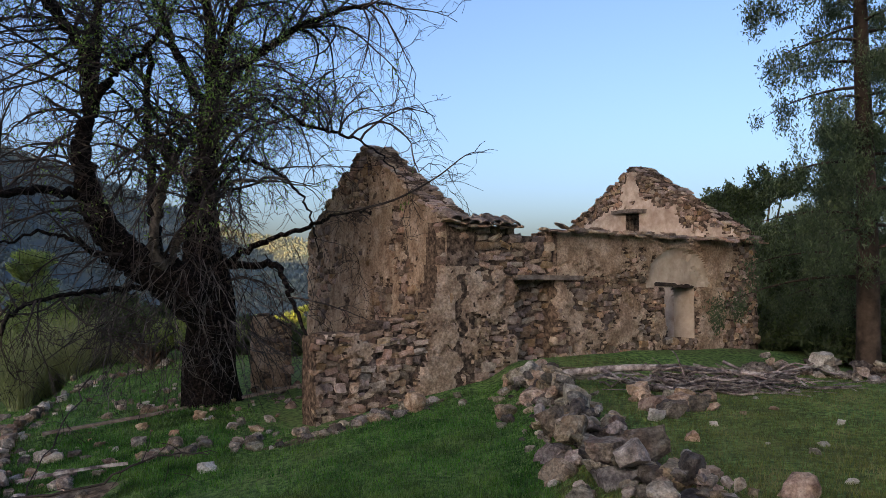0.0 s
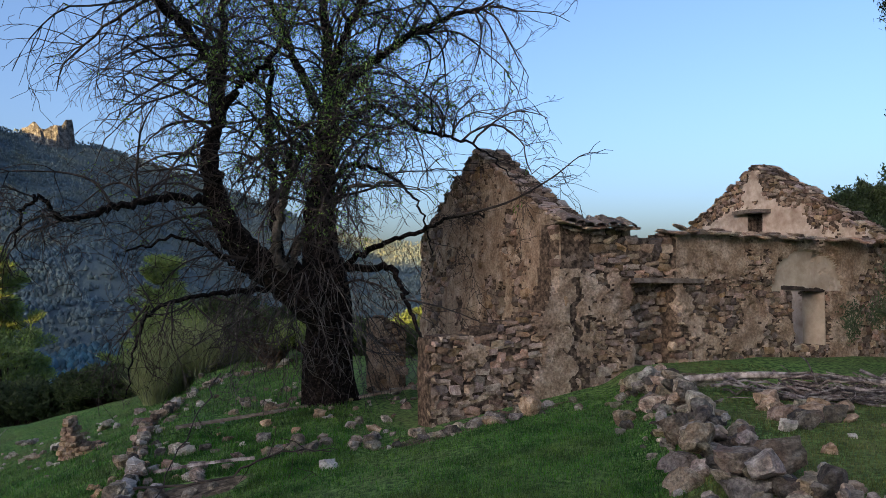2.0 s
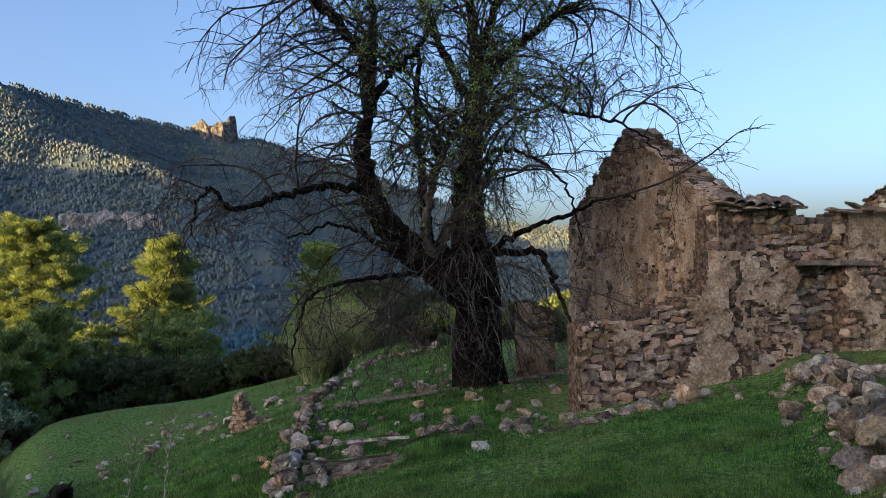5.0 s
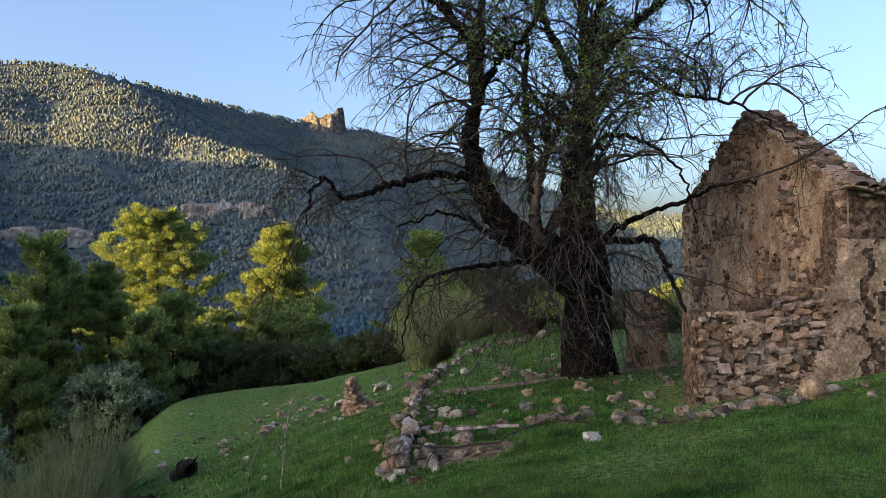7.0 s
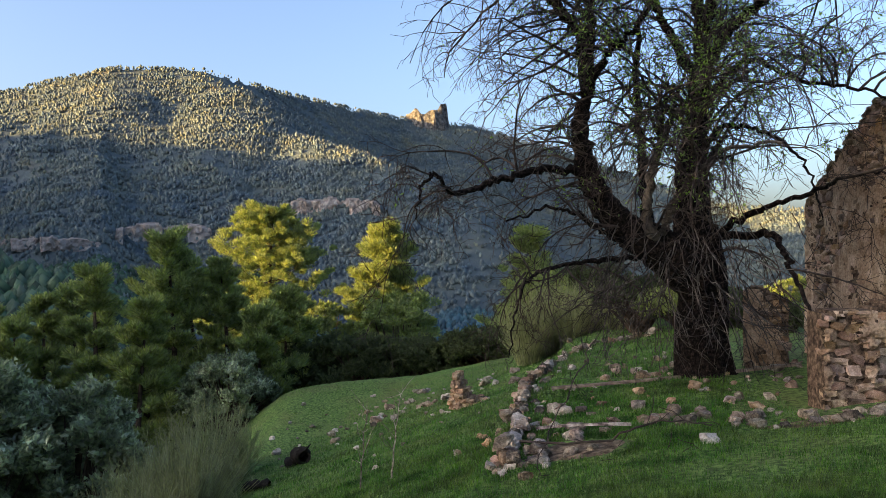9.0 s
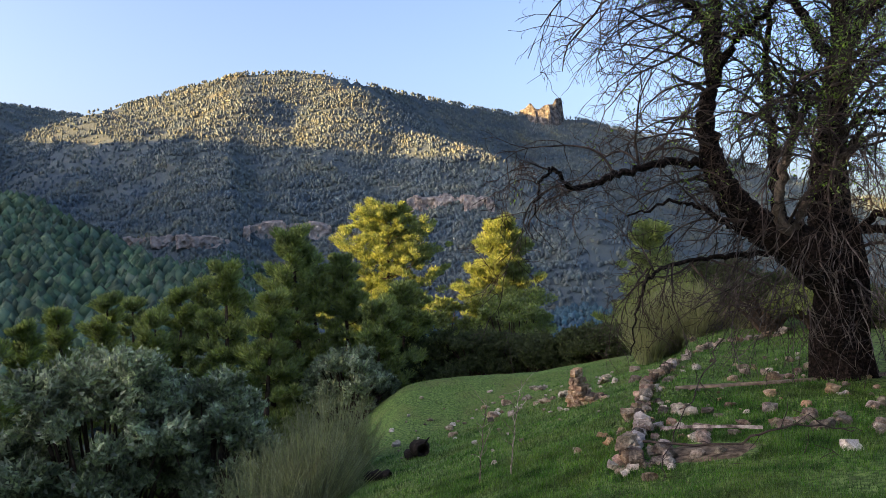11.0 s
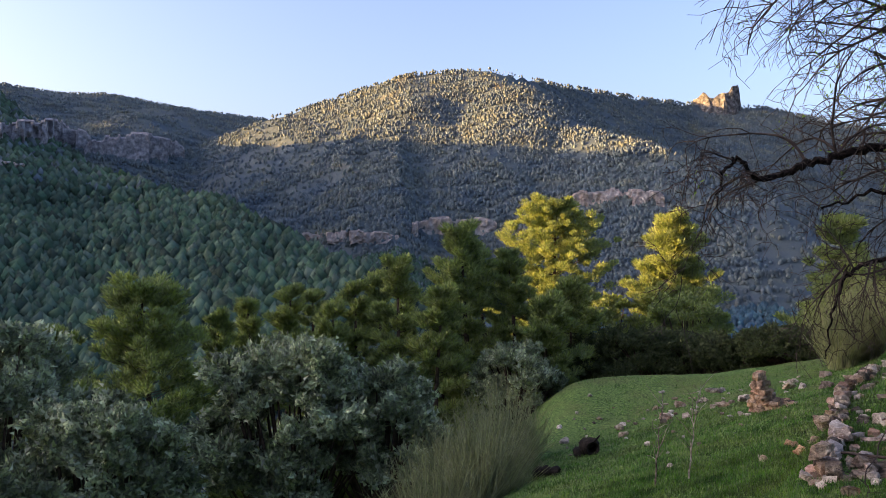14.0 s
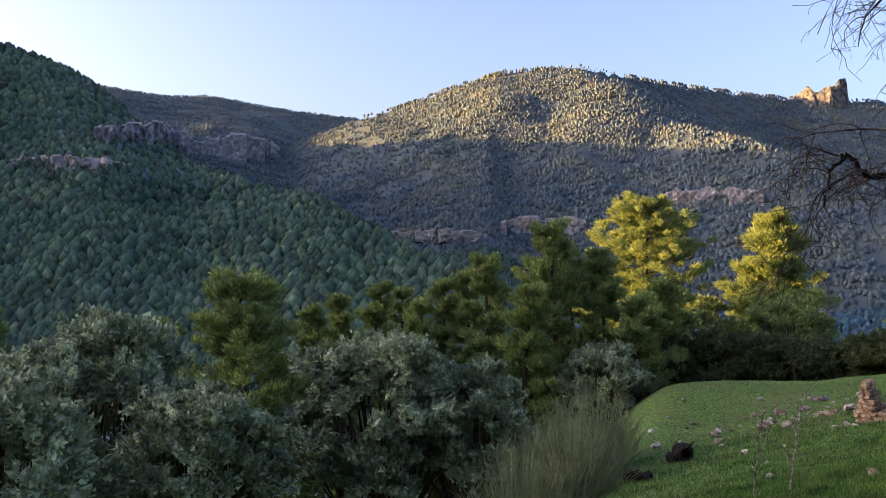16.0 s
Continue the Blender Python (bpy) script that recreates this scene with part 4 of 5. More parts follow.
# the window's plastered reveal
rev = mesh_object("window_reveal", [on_front(5.225, 0.44, -0.02), on_front(5.225, 0.44, -0.48), on_front(5.225, 1.34, -0.48), on_front(5.225, 1.34, -0.02), on_front(5.245, 0.44, -0.02), on_front(5.245, 0.44, -0.48), on_front(5.245, 1.34, -0.48), on_front(5.245, 1.34, -0.02)],
                  [(0, 1, 2, 3), (7, 6, 5, 4), (0, 3, 7, 4), (1, 5, 6, 2), (3, 2, 6, 7), (0, 4, 5, 1)], M_PALE, smooth_shade=False)
tagged(rev, "pale plastered jamb of an open window", "window", kind="structure")


def tile_mesh(seed):
    """A barrel tile, 0.42 m long, hollow side down."""
    rng = np.random.default_rng(seed)
    verts, n = [], 7
    for y in (0.0, 0.21, 0.42):
        for r in (1.0, 0.86):
            for i in range(n):
                a = math.pi * i / (n - 1)
                w = 0.10 * (1.1 - 0.3 * y) * r
                verts.append((math.cos(a) * w + rng.normal(0, 0.003), y, math.sin(a) * w * 0.8))
    f = []
    for k in range(2):
        for i in range(n - 1):
            o, q = k * 2 * n + i, (k + 1) * 2 * n + i
            f += [(o, o + 1, q + 1, q), (o + n, q + n, q + n + 1, o + n + 1)]
    for i in range(n - 1):
        f += [(i, i + n, i + n + 1, i + 1), (4 * n + i, 4 * n + i + 1, 5 * n + i + 1, 5 * n + i)]
    me = bpy.data.meshes.new("tile")
    me.from_pydata(verts, [], f)
    me.materials.append(M_TILE)
    return me


TILES = [tile_mesh(k) for k in range(4)]
rng = np.random.default_rng(91)
ANG = math.atan2(U2.y, U2.x)


def eave(s0, s1, label, tiles):
    """What is left of a roof's edge: barrel tiles or thin slabs along the wall head, and a few stones."""
    ob = empty("roof_edge", 0, 0, 0)
    s = s0
    while s < s1:
        z = float(front_top(np.array([s + S0]))[0])
        if rng.random() < tiles:
            p = W0 + U2 * (s + rng.normal(0, 0.012)) + V2 * (-0.20 + rng.normal(0, 0.02))
            put_stone("tile", TILES[int(rng.integers(4))], Vector((p.x, p.y, z + 0.0)), (0.95, 0.75, 0.8), (radians(24) + rng.normal(0, 0.05), rng.normal(0, 0.08), ANG + rng.normal(0, 0.06)), ob)
        for row in range(2):
            if rng.random() < 0.9:
                p = W0 + U2 * (s + rng.normal(0, 0.05)) + V2 * (-0.10 + 0.16 * row + rng.normal(0, 0.03))
                put_stone("slab", BLOCK_S[int(rng.integers(12))], Vector((p.x, p.y, z + 0.0 + 0.045 * row + rng.uniform(-0.015, 0.02))), (rng.uniform(0.12, 0.30), rng.uniform(0.16, 0.26), rng.uniform(0.025, 0.05)), (rng.normal(0.1, 0.08), rng.normal(0, 0.10), ANG + rng.normal(0, 0.3)), ob)
        s += rng.uniform(0.17, 0.20)
    tagged(ob, label, "roof", group="remains of the roof")


eave(0.02, 1.25, "broken edge of a clay tile roof on the wall head", 1.0)
eave(1.95, 7.10, "sagging edge of an old roof with loose thin slabs", 0.0)


def coping(s_at, label, thick, top):
    """Thin slabs and broken tiles bedded along a gable's two slopes."""
    ob = empty("gable_coping", 0, 0, 0)
    for v in np.arange(0.0, DEEP, 0.11):
        z = float(top(np.array([DEEP - v]))[0])
        slope = math.atan((RIDGE - EAVE) / (DEEP / 2)) * (1 if v < DEEP / 2 else -1)
        for row in (0.06, 0.24, 0.42):
            if rng.random() < 0.8:
                p = W0 + U2 * (s_at + row * thick / 0.5 + rng.normal(0, 0.02)) + V2 * (v + rng.normal(0, 0.02))
                put_stone("slab", BLOCK_S[int(rng.integers(12))], Vector((p.x, p.y, z + rng.uniform(-0.045, 0.015))), (rng.uniform(0.14, 0.26), rng.uniform(0.12, 0.20), rng.uniform(0.03, 0.05)), (slope + rng.normal(0, 0.07), rng.normal(0, 0.08), ANG + rng.normal(0, 0.2)), ob)
    tagged(ob, label, "roof", group="remains of the roof")


coping(0.0, "loose stone slabs along the gable top", 0.5, g_top)
coping(LEN - 0.5, "loose slabs and broken tiles on the gable", 0.5, g_top2)
# a few round stones that sit on the eave
for s in (0.52, 0.66, 0.80):
    p = on_front(s, float(front_top(np.array([s + S0]))[0]) + 0.13, -0.02)
    tagged(put_stone("stone", ROCK_S[3], p, (0.09, 0.09, 0.08), (0.2, 0.1, s)), "small round stone lying on the roof edge", "stone")

# ---- the old tree ----
tree = empty("old_tree", -3.76, 12.7, -0.5)
trng = np.random.default_rng(17)
M_TWIG = material("twig_bark", [(0.35, (0.030, 0.023, 0.019)), (0.6, (0.072, 0.056, 0.046)), (0.8, (0.14, 0.112, 0.094))], 6, bump=0.3, bump_scale=40)
M_GREYTWIG = material("grey_dead_twigs", [(0.36, (0.022, 0.019, 0.017)), (0.5, (0.064, 0.055, 0.048)), (0.66, (0.143, 0.128, 0.112))], 5, per_island=0.5, bump=0.3, bump_scale=40)
M_PALEBARK = material("lichened_bark", [(0.35, (0.05, 0.042, 0.034)), (0.6, (0.12, 0.10, 0.08)), (0.8, (0.20, 0.175, 0.145))], 14, bump=0.8, bump_scale=30)
M_LEAF = material("young_leaves", [(0.3, (0.10, 0.17, 0.035)), (0.6, (0.16, 0.25, 0.055)), (0.8, (0.22, 0.32, 0.09))], 2, per_island=0.3, bump=0, rough=0.5, thin=0.4)
BOUGHS, TWIGS, TANGLE, LEAVES, LEAF_AX = [], Tubes(), Tubes(), [], []


def curve(points, n):
    """A smooth line through a few points."""
    p = np.asarray(points, float)
    t = np.linspace(0, len(p) - 1, n)
    i = np.clip(t.astype(int), 0, len(p) - 2)
    f = (t - i)[:, None]
    a, b, c, d = p[np.maximum(i - 1, 0)], p[i], p[i + 1], p[np.minimum(i + 2, len(p) - 1)]
    return 0.5 * (2 * b + (c - a) * f + (2 * a - 5 * b + 4 * c - d) * f * f + (3 * b - a - 3 * c + d) * f ** 3)


def limb(name, points, r0, r1, mat=None, sides=9, lumpy=0.10, label=""):
    c = curve(points, 7 * len(points))
    c[1:-1] += trng.normal(0, 0.022, (len(c) - 2, 3))
    k = np.linspace(0, 1, len(c))
    bulge = np.convolve(trng.normal(0, 1, len(c) + 4), np.ones(5) / 5, 'valid')
    r = (r0 + (r1 - r0) * k ** 0.8) * (1 + lumpy * bulge)
    t = Tubes()
    t.add(c - np.array([[-3.76, 12.7, -0.5]]), r, sides)
    ob = t.mesh(name, mat or M_BARK, tree)
    if label:
        tagged(ob, label)
    BOUGHS.append((c, r))
    return ob


TRUNK = curve([(-3.72, 12.71, -0.75), (-3.76, 12.71, -0.4), (-3.82, 12.69, 0.12), (-3.80, 12.70, 0.69), (-3.82, 12.69, 1.26), (-3.92, 12.76, 1.95)], 34)
kk = np.linspace(0, 1, 34)
tv, sides = [], 28
for i, c in enumerate(TRUNK):
    z = c[2]
    base = 0.385 + 0.12 * math.exp(-(z + 0.6) / 0.35) - 0.06 * kk[i]
    for j in range(sides):
        a = 2 * math.pi * j / sides
        rib = 0.10 * math.sin(4 * a + 0.8 * z) + 0.06 * math.sin(9 * a - 1.7 * z + 1) + 0.22 * (float(fbm(3 + 1.6 * math.cos(a), 1.6 * math.sin(a) + z * 1.3, 4, 15)) - 0.5)
        r = base * (1 + rib)
        tv.append((c[0] + r * math.cos(a) + 3.76, c[1] + r * math.sin(a) - 12.7, z + 0.5))
fast_mesh("trunk", np.array(tv), np.array([(i * sides + j, i * sides + (j + 1) % sides, (i + 1) * sides + (j + 1) % sides, (i + 1) * sides + j) for i in range(33) for j in range(sides)]), M_BARK, tree, True)

limb("limb", [(-3.9, 12.76, 1.5), (-3.98, 12.74, 2.41), (-4.01, 12.84, 3.09), (-3.91, 12.97, 3.97), (-3.89, 13.08, 4.77), (-3.98, 13.27, 5.61), (-4.18, 13.42, 6.9)], 0.35, 0.06, sides=12)
limb("limb", [(-3.8, 12.6, 1.0), (-4.32, 12.24, 1.56), (-4.86, 11.92, 1.92), (-5.19, 11.67, 2.48), (-5.39, 11.59, 3.04)], 0.40, 0.18, sides=14)
limb("limb", [(-5.22, 11.66, 2.55), (-5.36, 11.6, 2.95), (-5.44, 11.56, 3.55), (-5.32, 11.62, 4.2), (-5.36, 11.49, 4.92), (-5.65, 11.13, 5.46), (-5.95, 10.75, 5.84)], 0.19, 0.07)
limb("limb", [(-5.34, 11.6, 4.0), (-5.36, 11.82, 4.85), (-5.38, 11.92, 5.54), (-5.47, 12.1, 6.6)], 0.11, 0.05)
limb("limb", [(-5.32, 11.62, 4.2), (-4.91, 11.47, 4.63), (-4.58, 11.38, 4.8), (-4.1, 11.34, 5.3)], 0.09, 0.03)
limb("limb", [(-5.30, 11.65, 2.80), (-5.73, 10.87, 2.81), (-6.08, 10.22, 2.64), (-6.36, 9.7, 2.43), (-6.49, 9.38, 2.39), (-6.61, 9.18, 2.64), (-6.72, 8.98, 2.49), (-6.74, 8.84, 2.0)], 0.075, 0.012, sides=7)
limb("limb", [(-4.45, 12.2, 1.45), (-5.01, 11.2, 1.38), (-5.4, 10.58, 1.3), (-5.63, 10.13, 1.1), (-5.71, 9.86, 0.62), (-5.74, 9.73, 0.0)], 0.05, 0.010, sides=7)
limb("limb", [(-3.75, 12.75, 1.7), (-2.91, 12.5, 2.13), (-2.2, 12.23, 2.34), (-1.63, 11.91, 2.53), (-1.08, 11.6, 2.56)], 0.065, 0.014, sides=7)
limb("limb", [(-3.6, 12.69, 1.75), (-2.66, 12.15, 1.77), (-2.43, 11.89, 1.42), (-2.17, 11.5, 1.1), (-1.95, 11.2, 0.6), (-1.85, 11.0, 0.2)], 0.07, 0.012, sides=7)
limb("limb", [(-3.98, 12.8, 2.9), (-3.52, 12.77, 3.48), (-2.92, 12.6, 3.4), (-2.4, 12.4, 3.04), (-2.1, 12.25, 2.53), (-1.95, 12.1, 1.97)], 0.052, 0.010, sides=7)
limb("limb", [(-3.9, 13.0, 3.95), (-3.18, 12.96, 4.57), (-2.46, 12.8, 4.19), (-1.73, 12.6, 3.93), (-1.2, 12.45, 3.7), (-0.73, 12.28, 3.2)], 0.055, 0.010, sides=7)
limb("limb", [(-3.9, 13.06, 4.5), (-3.42, 13.21, 5.23), (-2.96, 13.31, 5.58), (-2.14, 13.35, 6.1), (-1.25, 13.25, 6.3)], 0.12, 0.03)
limb("limb", [(-3.95, 13.1, 4.9), (-3.6, 12.7, 5.6), (-3.2, 12.4, 6.2), (-2.9, 12.2, 6.8)], 0.10, 0.03)
limb("limb", [(-4.0, 13.1, 4.4), (-4.4, 12.9, 5.2), (-4.7, 12.7, 6.0), (-5.0, 12.4, 6.8)], 0.10, 0.03)
limb("limb", [(-4.3, 12.0, 1.7), (-4.35, 11.61, 2.0), (-4.22, 11.51, 2.79), (-3.92, 11.51, 3.52), (-3.68, 11.69, 3.74), (-3.34, 11.78, 4.4)], 0.11, 0.035, M_PALEBARK, 7, label="pale lichened limb")
limb("limb", [(-4.3, 12.3, 1.3), (-4.78, 12.8, 2.24), (-4.92, 13.07, 3.26), (-5.05, 13.13, 4.29), (-5.06, 13.34, 5.7)], 0.13, 0.04)
limb("limb", [(-4.25, 12.0, 1.75), (-3.95, 11.75, 2.25), (-3.55, 11.6, 2.72), (-3.1, 11.6, 3.02), (-2.4, 11.7, 3.05)], 0.08, 0.02, M_PALEBARK, 7, label="pale lichened limb")
limb("limb", [(-4.5, 12.1, 1.5), (-4.9, 11.6, 1.75), (-5.3, 11.2, 2.1), (-5.7, 10.9, 2.2), (-6.2, 10.5, 2.0)], 0.07, 0.015, sides=6)


def grow(p, d, length, r, level, into=None):
    """A branch that arcs out, bears smaller ones and hangs at its end; inner twigs carry a few leaves."""
    n = (11, 7, 4)[level]
    pts, step = [p], length / (n - 1)
    d = d / np.linalg.norm(d)
    curl = trng.normal(0, (0.11, 0.18, 0.26)[level], 3)
    droop = (0.12, 0.20, 0.30)[level]
    for i in range(n - 1):
        d = d + curl + trng.normal(0, (0.14, 0.21, 0.26)[level], 3) + np.array([0, 0, -droop * (0.2 + 1.5 * i / n)])
        d = d / np.linalg.norm(d)
        p = p + d * step
        pts.append(p)
    pts = np.array(pts)
    k = np.linspace(0, 1, n)
    (into or TWIGS).add(pts - np.array([[-3.76, 12.7, -0.5]]), np.maximum(r * (1 - 0.75 * k), (0.0048, 0.0040, 0.0034)[level]), (5, 3, 3)[level])
    if level < 2:
        for j in range((8, 5)[level]):
            i = int(trng.integers(1 + level, n))
            fwd = pts[min(i, n - 1)] - pts[max(i - 1, 0)]
            out = trng.normal(0, 0.62, 3) + fwd / np.linalg.norm(fwd) * 0.95
            grow(pts[i], out, length * trng.uniform(0.30, 0.60) if level == 0 else trng.uniform(0.14, 0.42), max(r * 0.40, 0.005), level + 1, into)
    if level >= 1 and pts[-1][2] > 2.0 and into is None:
        inner = math.exp(-((pts[-1][0] + 3.5) / 1.6) ** 2 - ((pts[-1][2] - 4.9) / 1.8) ** 2)
        if trng.random() < 0.02 + 0.50 * inner:
            m = int(trng.integers(7, 15))
            i = trng.integers(0, n, m)
            LEAVES.append(pts[i] + trng.normal(0, 0.035, (m, 3)))
            LEAF_AX.append(trng.normal(0, 0.8, (m, 3)) + (pts[-1] - pts[0]) / np.linalg.norm(pts[-1] - pts[0]))


for c, r in BOUGHS:
    size = np.linalg.norm(c[-1] - c[0])
    for _ in range(int((5 + 2.4 * size) * (1.0 if c[-1][0] < -4.6 and c[-1][2] > 2.2 else 1.2 if c[-1][0] > -2.2 and c[0][2] > 2.5 else 1.7 if c[-1][2] > 4.0 else 1.0))):
        i = int(len(c) * trng.uniform(0.30, 1.0) ** 0.8)
        i = min(i, len(c) - 1)
        p = c[i]
        if p[2] < 0.8 or (p[0] > -2.9 and p[2] < 2.6 and trng.random() < 0.5) or (p[0] > -2.7 and p[2] < 4.6 and trng.random() < 0.80) or (p[0] < -4.7 and p[2] < 2.9 and trng.random() < 0.5):
            continue
        away = p - np.array([-3.9, 12.7, p[2] - 0.5])
        d = away / (np.linalg.norm(away) + 0.3) + trng.normal(0, 0.55, 3) + (0, 0, 0.30)
        grow(p, d, trng.uniform(1.1, 2.3) if p[2] > 2.6 else trng.uniform(0.8, 1.5), min(0.030, r[i] * 0.5), 0)
# long arcs that rise from the crown and hang over the gable and the terrace
for x, y, z, dx, dy, dz, L in ((-3.7, 12.6, 2.9, 0.9, -0.3, 0.5, 2.6), 
                               (-3.7, 12.9, 4.4, 0.95, -0.2, 0.5, 3.2), (-5.4, 11.6, 3.6, -0.8, -0.5, 0.45, 2.0), (-5.35, 11.6, 4.3, -0.8, -0.55, 0.5, 2.2), (-5.3, 11.6, 3.1, -0.6, -0.7, 0.4, 1.8), (-5.0, 11.8, 2.2, -0.5, -0.8, 0.3, 1.7),
                               (-4.7, 12.0, 1.9, -0.2, -0.9, 0.3, 1.6), (-4.3, 12.0, 1.9, 0.2, -0.9, 0.3, 1.6), (-4.6, 11.9, 2.0, -0.5, -0.6, 0.1, 1.8), (-3.6, 12.4, 1.9, 0.6, -0.6, 0.3, 1.7), (-3.5, 12.5, 1.6, 0.8, -0.5, 0.2, 1.6)):
    for _ in range(1):
        grow(np.array((x, y, z)) + trng.normal(0, 0.08, 3), np.array((dx, dy, dz)) + trng.normal(0, 0.15, 3), L * trng.uniform(0.75, 1.1), 0.026, 0)
# the long tips that hang at the crown's rim, each from the nearest limb
LIMB_POINTS = np.concatenate([c for c, r in BOUGHS])
for x, y, z in ((-6.9, 9.6, 5.2), (-6.6, 10.3, 5.0), (-6.3, 10.6, 4.3), (-5.9, 10.5, 3.9), (-0.8, 12.6, 5.3), (-1.6, 12.3, 4.7), (-0.6, 12.8, 5.8), (-1.3, 12.2, 4.4), (-6.0, 10.6, 5.0), (-2.0, 12.0, 5.0)):
    for _ in range(3):
        to = np.array((x, y, z)) + trng.normal(0, 0.3, 3)
        gap = np.linalg.norm(LIMB_POINTS - to, axis=1)
        root = LIMB_POINTS[np.argsort(gap)[int(trng.integers(0, 5))]]
        way = to - root
        grow(root, way / np.linalg.norm(way) + np.array([0, 0, 0.35]), np.linalg.norm(way) + trng.uniform(0.3, 0.8), 0.022, 0)
# shoots that rise from the middle of the crown
for _ in range(26):
    q = trng.uniform(2.3, 4.8)
    root = np.array([-3.95, 12.85, q]) + trng.normal(0, 0.10, 3)
    a = trng.uniform(-2.2, 0.9)
    grow(root, np.array([0.75 * math.cos(a), 0.75 * math.sin(a), 0.95]), trng.uniform(1.4, 2.6), 0.030, 0)
# a bare bough that reaches over the gable
bough = curve([(-1.5, 11.75, 2.55), (-0.75, 11.6, 2.72), (-0.1, 11.5, 3.05), (0.35, 11.45, 3.38), (0.62, 11.4, 3.42)], 20) - np.array([[-3.76, 12.7, -0.5]])
TWIGS.add(bough, np.linspace(0.022, 0.004, 20), 5)
for k in range(6, 19, 2):
    q = bough[k] + np.array([trng.uniform(0.15, 0.5), trng.normal(0, 0.1), trng.normal(0.02, 0.12)])
    TWIGS.add(np.stack([bough[k], (bough[k] + q) / 2 + (0, 0, 0.03), q]), np.array([0.007, 0.005, 0.003]), 3)
# the tangle that hangs round the trunk
for _ in range(165):
    a = trng.uniform(2.6, 6.6)
    R = trng.uniform(0.6, 1.7)
    p = np.array([-4.1 + R * math.cos(a), 12.4 + 0.9 * R * math.sin(a), trng.uniform(0.6, 2.1)])
    grow(p, np.array([0.45 * math.cos(a), 0.45 * math.sin(a), -0.5]), trng.uniform(0.8, 1.9), 0.011, 1, TANGLE)
for _ in range(6):
    q = trng.uniform(0.3, 1.0)
    p = np.array([-4.6 - 1.1 * q, 12.1 - 2.3 * q, 1.45 - 0.25 * q])
    grow(p, np.array([trng.normal(-0.2, 0.4), trng.normal(-0.2, 0.4), -0.4]), trng.uniform(0.7, 1.4), 0.018, 0)
tagged(TWIGS.mesh("twig_spray", M_TWIG, tree), "fine drooping dark twigs", kind="stuff")
tagged(TANGLE.mesh("twig_tangle", M_GREYTWIG, tree), "tangle of grey dead twigs hanging round the trunk", kind="stuff")
leaf_mesh("leaves", np.concatenate(LEAVES) - np.array([[-3.76, 12.7, -0.5]]), np.concatenate(LEAF_AX), 0.060, 0.020, M_LEAF, tree, rng=trng)
tagged(tree, "gnarled old tree with drooping twigs and sparse leaves", "tree")


# ---- walls of loose stone, rocks and rubble ----
def heap(name, line, width, height, count, seed, size, label, category="wall", singles=300, group="", kind=""):
    """Loose stones heaped along a line: bigger ones below, each a part."""
    rng = np.random.default_rng(seed)
    ob = empty(name, 0, 0, 0)
    pts = curve([(x, y, 0) for x, y in line], 60)
    laid = []
    for i in range(count * 5):
        if len(laid) >= count:
            break
        t = rng.uniform(0, 59)
        c = pts[int(t)]
        tan = pts[min(int(t) + 1, 59)] - pts[max(int(t) - 1, 0)]
        tan /= np.linalg.norm(tan)
        off = rng.normal(0, width * 0.36)
        x, y = c[0] - tan[1] * off, c[1] + tan[0] * off
        lay = rng.uniform(0, 1) * max(0.0, 1 - (abs(off) / (width * 0.75)) ** 2)
        s = size[0] + (size[1] - size[0]) * rng.random() ** 1.8
        if any(math.hypot(x - a, y - b) < 0.40 * (s + c2) for a, b, c2 in laid[: int(0.62 * count)]) and len(laid) < 0.62 * count:
            continue
        if len(laid) < 0.62 * count:
            lay *= 0.15
        laid.append((x, y, s))
        z = float(ground(x, y)) + s * 0.22 + lay * max(0.0, height - s * 0.5)
        put_stone("stone", ROCK_S[int(rng.integers(14))], Vector((x, y, z)), (s * rng.uniform(0.9, 1.35), s * rng.uniform(0.7, 1.1), s * rng.uniform(0.55, 0.85)), (rng.normal(0, 0.25), rng.normal(0, 0.25), rng.uniform(0, 6.28)), ob)
    return tagged(ob, label, category, group=group, kind=kind)


heap("low_stone_wall", [(1.22, 10.3), (1.22, 9.0), (1.22, 7.6), (1.27, 6.2), (1.42, 5.0), (1.65, 3.9)], 0.52, 0.34, 300, 5, (0.07, 0.27), "tumbled low wall of lichened grey field stones")
heap("low_stone_wall", [(4.45, 11.2), (5.1, 11.25), (5.6, 10.7), (6.6, 10.3)], 0.28, 0.30, 75, 6, (0.10, 0.22), "low tumbled row of pale field stones")
rw = heap("retaining_wall", [(-4.25, 7.75), (-4.75, 7.85), (-5.15, 8.6), (-6.0, 10.4), (-7.0, 12.7), (-7.8, 15.6), (-7.9, 18.0), (-6.9, 20.0)], 0.20, 0.5, 8, 7, (0.14, 0.24), "dry stone retaining wall with fallen stones")
rrng = np.random.default_rng(8)
wall_line = curve([(-4.72, 7.55, 0), (-4.98, 8.1, 0), (-5.25, 8.9, 0), (-6.05, 10.5, 0), (-7.0, 12.7, 0), (-7.8, 15.5, 0), (-8.0, 17.8, 0), (-7.0, 19.8, 0)], 104)
